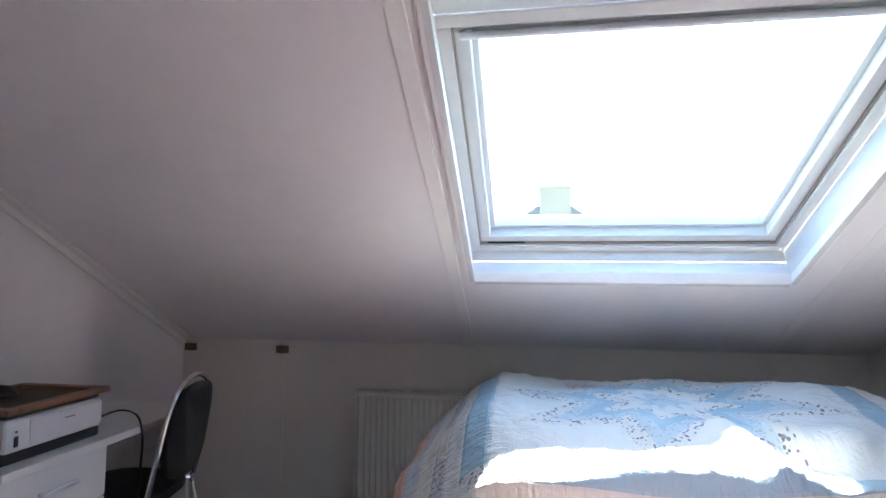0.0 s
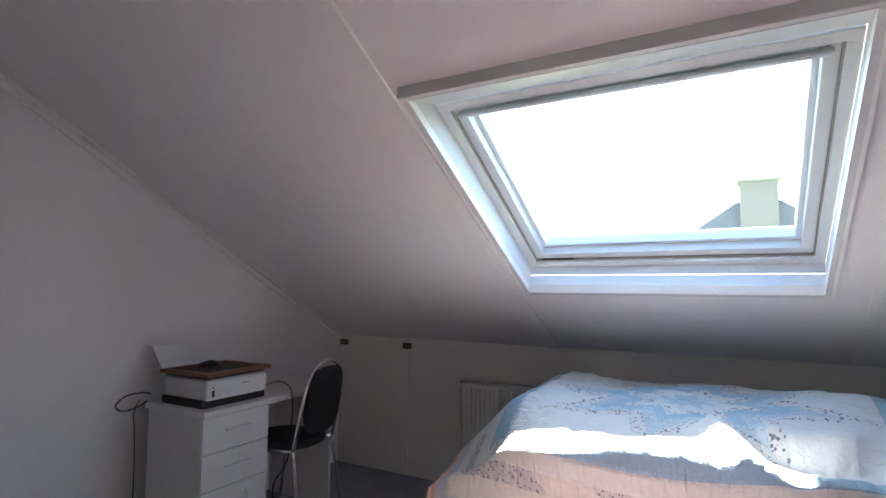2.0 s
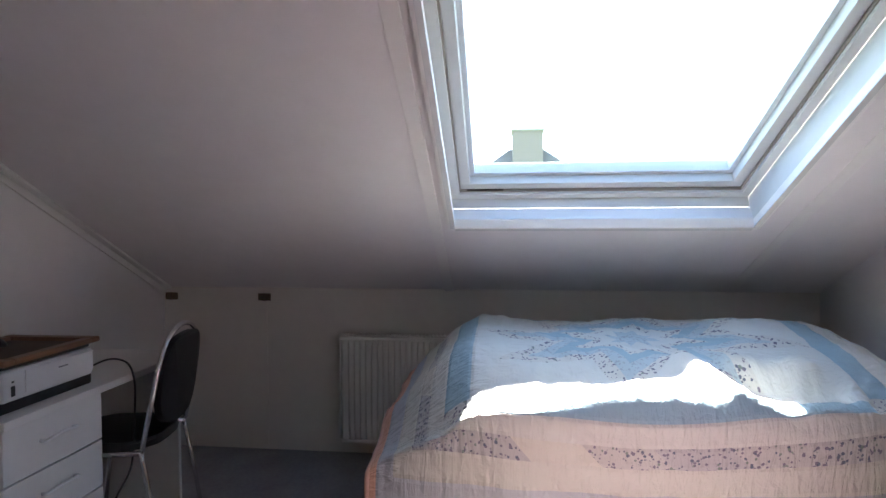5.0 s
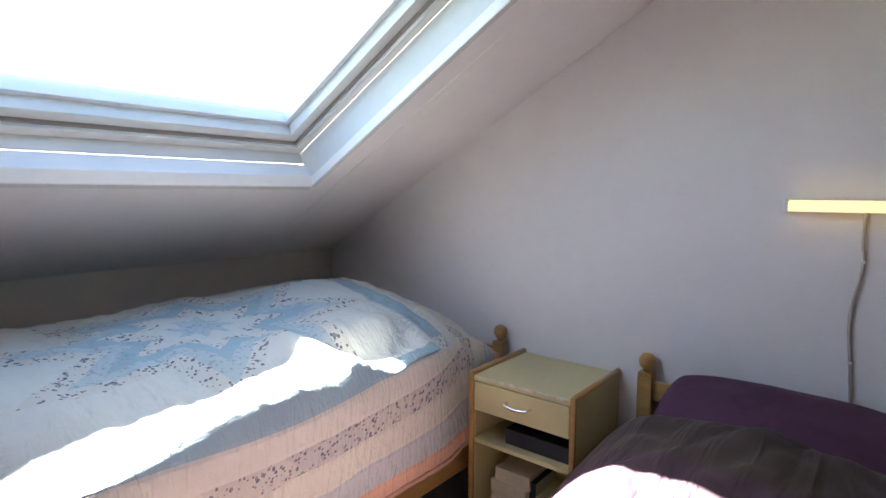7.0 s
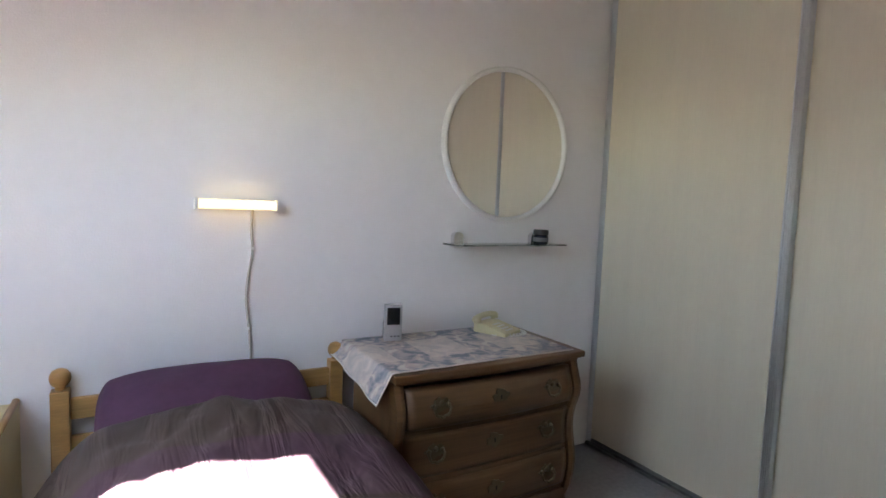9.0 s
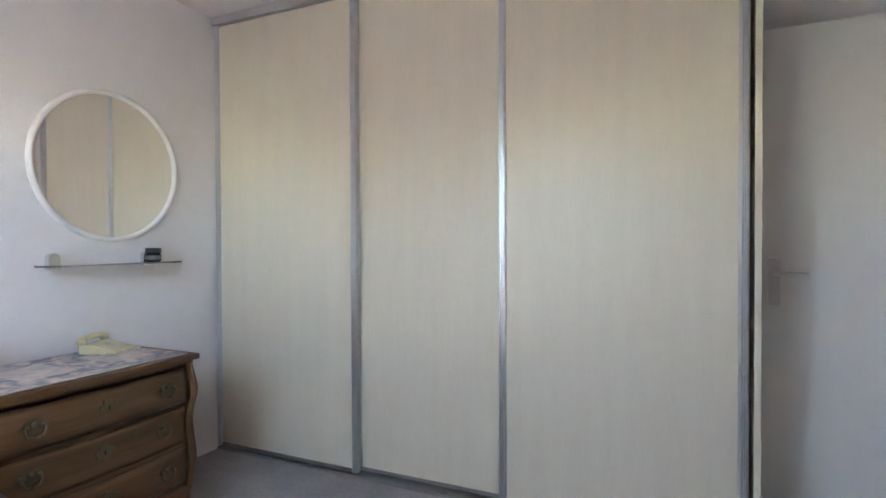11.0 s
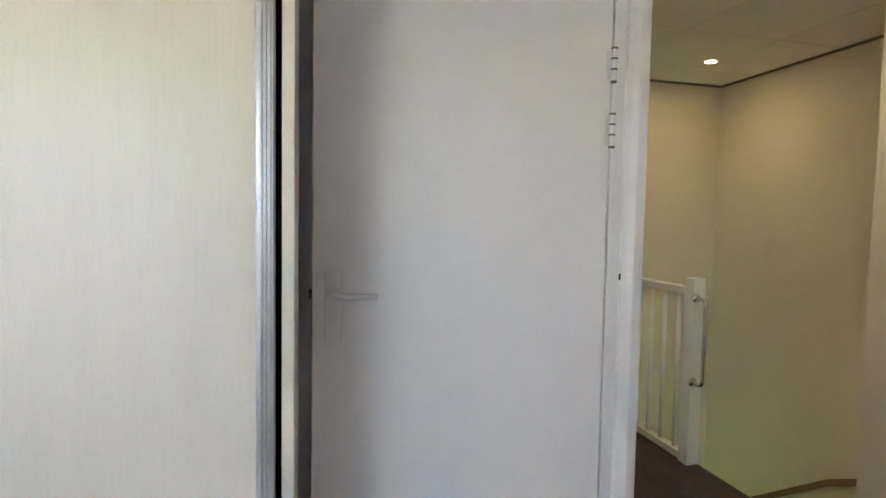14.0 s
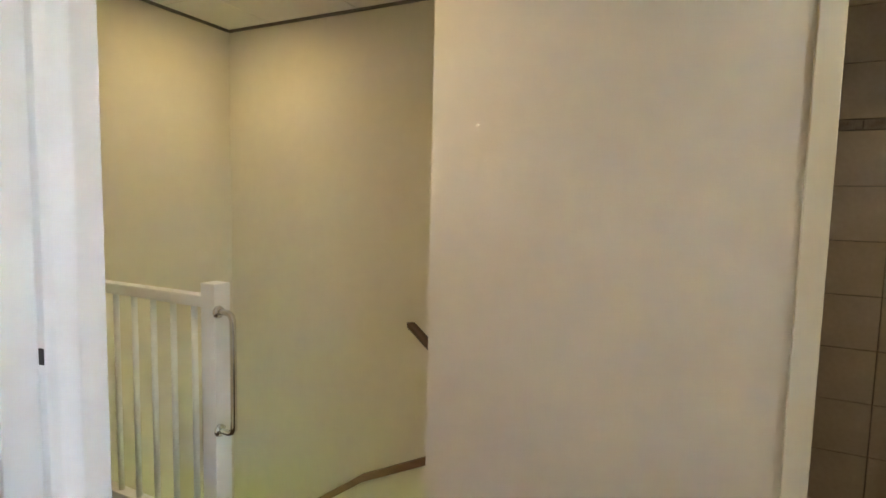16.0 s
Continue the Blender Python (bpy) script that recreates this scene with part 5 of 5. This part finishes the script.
ys_run = [DY0 + 0.035 + (DY1 + 0.13 - DY0 - 0.035) * j / 80 for j in range(81)]
sheet, a_, b_ = cloth_sheet([i / 40 for i in range(41)], ys_run, runner_at)
run = sheet_object(sheet, "table_runner", runner_material(), "floral grey-beige runner with pale edging on the chest", "table runner", 0.003)
edge_pts = [runner_at(0, y) for y in ys_run] + [runner_at(i / 20, ys_run[-1]) for i in range(1, 21)]
M_PIPING = mat("pale_piping", (0.58, 0.52, 0.47), 0.8)
part("piping", tube(edge_pts, 0.0032, 6), M_PIPING, run, "pale piped edge", True)

# ---- cordless phone in its stand ----
TOPZ = DH + 0.008
M_SILVERP = mat("silver_plastic", (0.42, 0.42, 0.43), 0.35, 0.3, vary=0.05, scale=20)
M_SCREEN = mat("dark_screen", (0.012, 0.013, 0.016), 0.15)
M_GREYP = mat("grey_plastic", (0.12, 0.12, 0.13), 0.5)
ph = thing("cordless_phone", (3.575, -2.925, TOPZ), "silver cordless phone with dark screen standing upright", "phone")
ph.rotation_euler = (0, 0, radians(-14))
part("body", box(-0.014, 0.016, -0.036, 0.036, 0.0, 0.150, 0.006, 3), M_SILVERP, ph)
part("screen", box(-0.0155, -0.0135, -0.026, 0.026, 0.068, 0.138, 0.002), M_SCREEN, ph, "black screen")
part("button", tube([(-0.013, 0.012, 0.04), (-0.018, 0.012, 0.04)], 0.010, 16), M_SILVERP, ph)
for k in range(3):
    part("key", box(-0.0165, -0.0135, -0.026 + k * 0.014, -0.016 + k * 0.014, 0.018, 0.024, 0.001, 1), M_GREYP, ph)
part("charger", box(0.017, 0.045, -0.030, 0.034, 0.0, 0.075, 0.006), M_GREYP, ph, "dark charging stand")

# ---- corded telephone ----
M_IVORY = mat("ivory_plastic", (0.62, 0.56, 0.34), 0.4, vary=0.06, scale=12)
M_WHITEP = mat("white_plastic", (0.70, 0.69, 0.65), 0.4)
tel = thing("telephone", (3.54, -3.42, TOPZ), "ivory corded desk telephone with handset on top", "telephone")
tel.rotation_euler = (0, 0, radians(24))
tel.scale = (0.82, 0.82, 0.72)
part("base", prism([(-0.10, 0.0), (0.10, 0.0), (0.10, 0.058), (0.04, 0.060), (-0.10, 0.022)], "y", -0.085, 0.085, None, 0.008), M_IVORY, tel, "", False)
hs = part("handset", tube(bend([(0.075, -0.10, 0.075), (0.080, -0.085, 0.086), (0.085, -0.04, 0.094), (0.085, 0.04, 0.094), (0.080, 0.085, 0.086), (0.075, 0.10, 0.075)], 5),
                          [0.022, 0.023, 0.023, 0.022, 0.021, 0.020, 0.019, 0.0185, 0.018, 0.0175, 0.017, 0.017, 0.017, 0.017, 0.017, 0.0175, 0.018, 0.0185, 0.019, 0.020, 0.021, 0.022, 0.023, 0.023, 0.023, 0.022], 14), M_IVORY, tel, "", True)
for s in (-1, 1):
    part("earpiece", tube([(0.078, s * 0.088, 0.085), (0.070, s * 0.088, 0.060)], [0.024, 0.021], 16), M_IVORY, hs, "", True)
for i in range(4):
    for j in range(3):
        kx, ky = -0.075 + i * 0.026, -0.02 + j * 0.024
        kz = 0.022 + (kx + 0.10) / 0.14 * 0.038
        part("key", box(kx - 0.008, kx + 0.008, ky - 0.008, ky + 0.008, kz, kz + 0.005, 0.002, 1), M_WHITEP, tel)
coil = []
for k in range(150):
    t = k / 149
    a = t * 2 * math.pi * 17
    cx_ = -0.03 - 0.11 * math.sin(t * math.pi)
    cy_ = -0.10 - 0.03 * math.sin(t * math.pi * 1.5) + 0.16 * t
    coil.append((cx_ + 0.007 * math.cos(a), cy_ + 0.004 * math.cos(a), 0.010 + 0.007 * math.sin(a)))
part("cord", tube(coil, 0.0024, 6), M_WHITEP, tel, "coiled white cord", True)

# ---- round mirror ----
MY, MZ, MR = -3.545, 1.567, 0.352
mir = thing("round_mirror", (EAST, MY, MZ), "round wall mirror in a thin white frame", "mirror")
ring = bmesh.new()
prof = [(MR - 0.018, -0.006), (MR - 0.016, -0.020), (MR - 0.006, -0.026), (MR + 0.004, -0.022), (MR + 0.007, -0.002)]
rings_ = [[ring.verts.new((d, r * math.cos(a), r * math.sin(a))) for a in (2 * math.pi * k / 72 for k in range(72))] for r, d in prof]
for a, b in zip(rings_, rings_[1:]):
    for k in range(72):
        ring.faces.new((a[k], a[(k + 1) % 72], b[(k + 1) % 72], b[k]))
part("frame", ring, M_TRIM, mir, "thin white round frame", True)
M_MIRROR = mat("mirror_silver", (0.90, 0.90, 0.88), 0.015, 1.0)
disc = bmesh.new()
bmesh.ops.create_cone(disc, cap_ends=True, segments=72, radius1=MR - 0.012, radius2=MR - 0.012, depth=0.008)
bmesh.ops.rotate(disc, verts=disc.verts, matrix=Matrix.Rotation(math.pi / 2, 3, "Y"))
bmesh.ops.translate(disc, verts=disc.verts, vec=(-0.006, 0, 0))
part("mirror_glass", disc, M_MIRROR, mir)

# ---- glass shelf ----
sh = thing("glass_shelf", (EAST, -3.525, 1.103), "clear glass wall shelf on two chrome brackets", "shelf")
M_SHELF = glass("shelf_glass", (0.72, 0.86, 0.80))
part("plate", box(-0.125, -0.004, -0.312, 0.312, 0.0, 0.007, 0.002), M_SHELF, sh, "clear glass plate with green edge")
for y in (-0.195, 0.245):
    pts = [(y + 0.026 * math.cos(a), 0.036 + 0.022 * math.sin(a)) for a in (math.pi * k / 14 for k in range(15))]
    part("bracket", prism([(y + 0.026, -0.012), *pts, (y - 0.026, -0.012)], "x", -0.030, -0.001, None, 0.003), M_CHROME, sh)
M_JAR = mat("dark_blue_glass", (0.012, 0.014, 0.025), 0.12)
M_LID = mat("black_lid", (0.015, 0.015, 0.015), 0.3)
jar = thing("cream_jar", (3.615, -3.705, 1.1105), "small dark cosmetic jar with black lid", "jar")
part("jar_body", turned([(0.030, 0.0), (0.035, 0.004), (0.036, 0.020), (0.035, 0.038), (0.031, 0.044)], (0, 0, 0), 24), M_JAR, jar, "", True)
part("lid", turned([(0.036, 0.044), (0.0365, 0.048), (0.0365, 0.064), (0.034, 0.068), (0.002, 0.069)], (0, 0, 0), 24), M_LID, jar, "black screw lid", True)
part("jar_label", turned([(0.0368, 0.012), (0.0369, 0.013), (0.0369, 0.030), (0.0366, 0.031)], (0, 0, 0), 24), M_GREYP, jar, "grey paper label", True)

# ---- desk with drawer unit ----
M_STICKER = mat("yellow_sticker", (0.52, 0.42, 0.14), 0.7, vary=0.5, scale=40, second=(0.62, 0.58, 0.48))
desk = thing("desk", (0.30, -1.2, 0), "white laminate desk with a stack of drawers", "desk")
QX, QY = 0.30, -1.2
part("desktop", box(0.12 - QX, 0.575 - QX, -1.630 - QY, -0.685 - QY, 0.715, 0.742, 0.003), M_WHITE_L, desk)
part("unit_side", box(0.14 - QX, 0.535 - QX, -1.622 - QY, -1.604 - QY, 0.0, 0.7145, 0.002), M_WHITE_L, desk)
part("unit_side", box(0.14 - QX, 0.535 - QX, -1.235 - QY, -1.217 - QY, 0.0, 0.7145, 0.002), M_WHITE_L, desk)
part("unit_back", box(0.14 - QX, 0.148 - QX, -1.603 - QY, -1.236 - QY, 0.02, 0.7145), M_WHITE_L, desk)
part("end_panel", box(0.02 - QX, 0.52 - QX, -0.70 - QY, -0.682 - QY, 0.0, 0.7145, 0.002), M_WHITE_L, desk)
part("modesty_panel", box(0.06 - QX, 0.076 - QX, -1.216 - QY, -0.701 - QY, 0.30, 0.7145), M_WHITE_L, desk)
for k in range(4):
    z1 = 0.708 - k * 0.173
    d = part("drawer", box(0.536 - QX, 0.554 - QX, -1.618 - QY, -1.221 - QY, max(0.03, z1 - 0.168), z1, 0.003), M_WHITE_L, desk)
    zc = z1 - 0.075
    if k == 2:
        part("screw_hole", tube([(0.553 - QX, -1.485 - QY, zc), (0.5555 - QX, -1.485 - QY, zc)], 0.006, 12), M_DARK, d)
        part("hanging_handle", tube(bend([(0.553 - QX, -1.362 - QY, zc + 0.02), (0.568 - QX, -1.362 - QY, zc + 0.03), (0.572 - QX, -1.358 - QY, zc), (0.572 - QX, -1.366 - QY, zc - 0.05)], 5), 0.0045, 8), M_STEEL, d, "bow handle hanging by one screw", True)
        part("sticker", box(0.5542 - QX, 0.5552 - QX, -1.455 - QY, -1.375 - QY, z1 - 0.164, z1 - 0.122), M_STICKER, d, "worn yellow paper sticker")
        continue
    part("drawer_handle", tube(bend([(0.553 - QX, -1.485 - QY, zc), (0.572 - QX, -1.483 - QY, zc), (0.576 - QX, -1.42 - QY, zc + 0.006), (0.572 - QX, -1.357 - QY, zc), (0.553 - QX, -1.355 - QY, zc)], 5), 0.0055, 8), M_STEEL, d, "satin metal bow handle", True)
part("unit_bottom", box(0.03 - QX, 0.535 - QX, -1.603 - QY, -1.236 - QY, 0.02, 0.036), M_WHITE_L, desk)

# ---- printer with a wooden tray on top ----
M_PRW = mat("printer_white", (0.62, 0.62, 0.62), 0.4, vary=0.04, scale=10)
M_PRB = mat("printer_black", (0.02, 0.02, 0.022), 0.35)
PZ = 0.742
pr = thing("printer", (0.31, -1.40, PZ), "white and black inkjet printer on the desk", "printer")
part("base", box(-0.115, 0.205, -0.195, 0.185, 0.0, 0.042, 0.010), M_PRB, pr, "black lower body")
part("body", box(-0.115, 0.215, -0.185, 0.18, 0.036, 0.135, 0.014, 3), M_PRW, pr)
part("front_flap", box(0.213, 0.219, -0.105, 0.175, 0.052, 0.125, 0.002), M_PRW, pr)
part("card_slot", box(0.2145, 0.2165, -0.155, -0.140, 0.052, 0.084, 0.001, 1), M_PRB, pr, "small black card slots")
part("status_light", box(0.2145, 0.2165, -0.152, -0.143, 0.094, 0.100, 0.001, 1), M_PRB, pr)
part("badge", box(0.2185, 0.2195, 0.02, 0.06, 0.098, 0.102), M_GREYP, pr, "small grey badge")
part("scanner_lid", box(-0.113, 0.205, -0.180, 0.175, 0.1365, 0.150, 0.004), M_PRB, pr)
part("paper_support", board([(-0.120, -0.17, 0.12), (-0.120, 0.03, 0.12), (-0.200, 0.0, 0.275), (-0.200, -0.20, 0.275)], 0.004), M_PRW, pr, "raised white paper support")
M_TRAY = mat("brown_tray_wood", (0.20, 0.10, 0.05), 0.4, vary=0.35, scale=6, bump=0.1, bscale=30, stretch=(1, 0.3, 1))
tray = thing("picture_frame", (0.315, -1.40, PZ + 0.151), "brown wooden frame lying flat on the printer", "frame")
tray.rotation_euler = (0, 0, radians(2))
for x0, x1, y0, y1 in ((-0.13, 0.225, -0.205, -0.165), (-0.13, 0.225, 0.160, 0.200), (-0.13, -0.090, -0.165, 0.160), (0.185, 0.225, -0.165, 0.160)):
    part("moulding", box(x0, x1, y0, y1, 0.0, 0.020, 0.006, 2), M_TRAY, tray)
part("backing", box(-0.090, 0.185, -0.165, 0.160, 0.0, 0.006), M_OAK_D, tray)
cl = bmesh.new()
bmesh.ops.create_icosphere(cl, subdivisions=3, radius=0.055)
for v in cl.verts:
    v.co.z = max(0, v.co.z * 0.55) * (1 + 0.4 * noise3(v.co.x * 30, v.co.y * 30, 0))
    v.co.x *= 1.0 + 0.4 * noise3(v.co.y * 18, 0, 3)
ob = link("dark_cloth", cl, M_BLACK, None, "", True)
ob.location = (0.24, -1.36, PZ + 0.1575)
tagged(ob, "small crumpled black cloth lying in the frame", "cloth")
ca = thing("power_cable", (0.10, -1.66, 0.72), "black printer cable looping beside the desk", "cable")
part("wire", tube(bend([(0.02, 0.06, 0.06), (0.00, 0.02, 0.07), (-0.02, -0.05, 0.06), (-0.03, -0.09, 0.02), (-0.02, -0.06, -0.01), (0.0, 0.0, 0.0), (0.02, 0.04, 0.03)], 8), 0.004, 8), M_CABLE, ca, "", True)
part("wire", tube(bend([(-0.03, 0.03, 0.03), (-0.04, 0.01, -0.03), (-0.05, 0.02, -0.10), (-0.05, 0.03, -0.3), (-0.05, 0.03, -0.715)], 8), 0.003, 8), M_CABLE, ca, "", True)
cb = thing("usb_cable", (0.50, -1.17, 0.742), "black cable hanging over the desk edge", "cable")
part("wire", tube(bend([(-0.02, -0.02, 0.05), (0.03, 0.03, 0.07), (0.07, 0.07, 0.045), (0.085, 0.085, -0.02), (0.083, 0.09, -0.12), (0.085, 0.06, -0.35), (0.09, -0.04, -0.45), (0.10, -0.02, -0.60), (0.11, 0.04, -0.736)], 8), 0.0038, 8), M_CABLE, cb, "", True)


# ---- chair ----
def tube_chair(x, y, turn):
    """Stacking chair: chrome tube hoop, black seat and back. It faces its own -x."""
    c = thing("chair", (x, y, 0), "black vinyl chair with chrome tube frame and rounded back", "chair")
    c.rotation_euler = (0, 0, radians(turn))
    w = 0.185
    hoop = [(0.16, -w, 0.45), (0.175, -w * 1.02, 0.52), (0.205, -w * 1.0, 0.66), (0.225, -w * 0.92, 0.78), (0.238, -w * 0.62, 0.875), (0.243, 0, 0.915),
            (0.238, w * 0.62, 0.875), (0.225, w * 0.92, 0.78), (0.205, w * 1.0, 0.66), (0.175, w * 1.02, 0.52), (0.16, w, 0.45)]
    part("back_hoop", tube(bend(hoop, 6), 0.0105, 12), M_CHROME, c, "chrome tube hoop", True)
    fresh = bmesh.new()
    fr, bk = [], []
    n = 40
    for k in range(n):
        a = 2 * math.pi * k / n
        yy = (w - 0.022) * math.copysign(abs(math.cos(a)) ** 0.7, math.cos(a))
        zz = 0.70 + 0.185 * math.copysign(abs(math.sin(a)) ** 0.7, math.sin(a))
        xx = 0.19 + (zz - 0.52) * 0.14 + 0.02 * (1 - (yy / w) ** 2)
        fr.append(fresh.verts.new((xx - 0.014, yy, zz)))
        bk.append(fresh.verts.new((xx + 0.012, yy, zz)))
    fresh.faces.new(fr)
    fresh.faces.new(bk[::-1])
    for k in range(n):
        fresh.faces.new((fr[k], bk[k], bk[(k + 1) % n], fr[(k + 1) % n]))
    bmesh.ops.bevel(fresh, geom=[e for e in fresh.edges if len(e.link_faces) == 2 and abs(e.link_faces[0].normal.angle(e.link_faces[1].normal, 0)) > 0.9], offset=0.006, segments=2, affect="EDGES")
    part("backrest", fresh, M_BLACK, c, "padded black vinyl back")
    seat = bmesh.new()
    lo_, hi_ = [], []
    for k in range(n):
        a = 2 * math.pi * k / n
        xx = -0.02 + 0.20 * math.copysign(abs(math.cos(a)) ** 0.6, math.cos(a))
        yy = 0.18 * math.copysign(abs(math.sin(a)) ** 0.6, math.sin(a))
        lo_.append(seat.verts.new((xx, yy, 0.44)))
        hi_.append(seat.verts.new((xx, yy, 0.478)))
    seat.faces.new(lo_[::-1])
    seat.faces.new(hi_)
    for k in range(n):
        seat.faces.new((lo_[k], hi_[k], hi_[(k + 1) % n], lo_[(k + 1) % n]))
    bmesh.ops.bevel(seat, geom=[e for e in seat.edges if abs(e.verts[0].co.z - e.verts[1].co.z) < 1e-6], offset=0.010, segments=3, affect="EDGES")
    part("seat", seat, M_BLACK, c, "padded black vinyl seat")
    part("seat_frame", tube([(0.16, -w, 0.44), (-0.16, -w, 0.43), (-0.20, -w * 0.8, 0.43), (-0.20, w * 0.8, 0.43), (-0.16, w, 0.43), (0.16, w, 0.44)], 0.010, 10), M_CHROME, c, "", True)
    for s in (-1, 1):
        for pts in ([(0.155, s * w, 0.445), (0.19, s * (w + 0.005), 0.25), (0.225, s * (w + 0.012), 0.012)], [(-0.15, s * w * 0.95, 0.435), (-0.18, s * (w), 0.25), (-0.21, s * (w + 0.005), 0.012)]):
            lg = part("leg", tube(bend(pts, 5), 0.0105, 10), M_CHROME, c, "", True)
            e = pts[-1]
            part("foot_cap", tube([(e[0] + 0.002, e[1], 0.0), (e[0], e[1], 0.03)], 0.0135, 12), M_FOOT, lg, "pale plastic foot cap")
    return c


M_FOOT = mat("pale_foot_cap", (0.45, 0.43, 0.38), 0.6)
tube_chair(0.45, -0.955, 8)
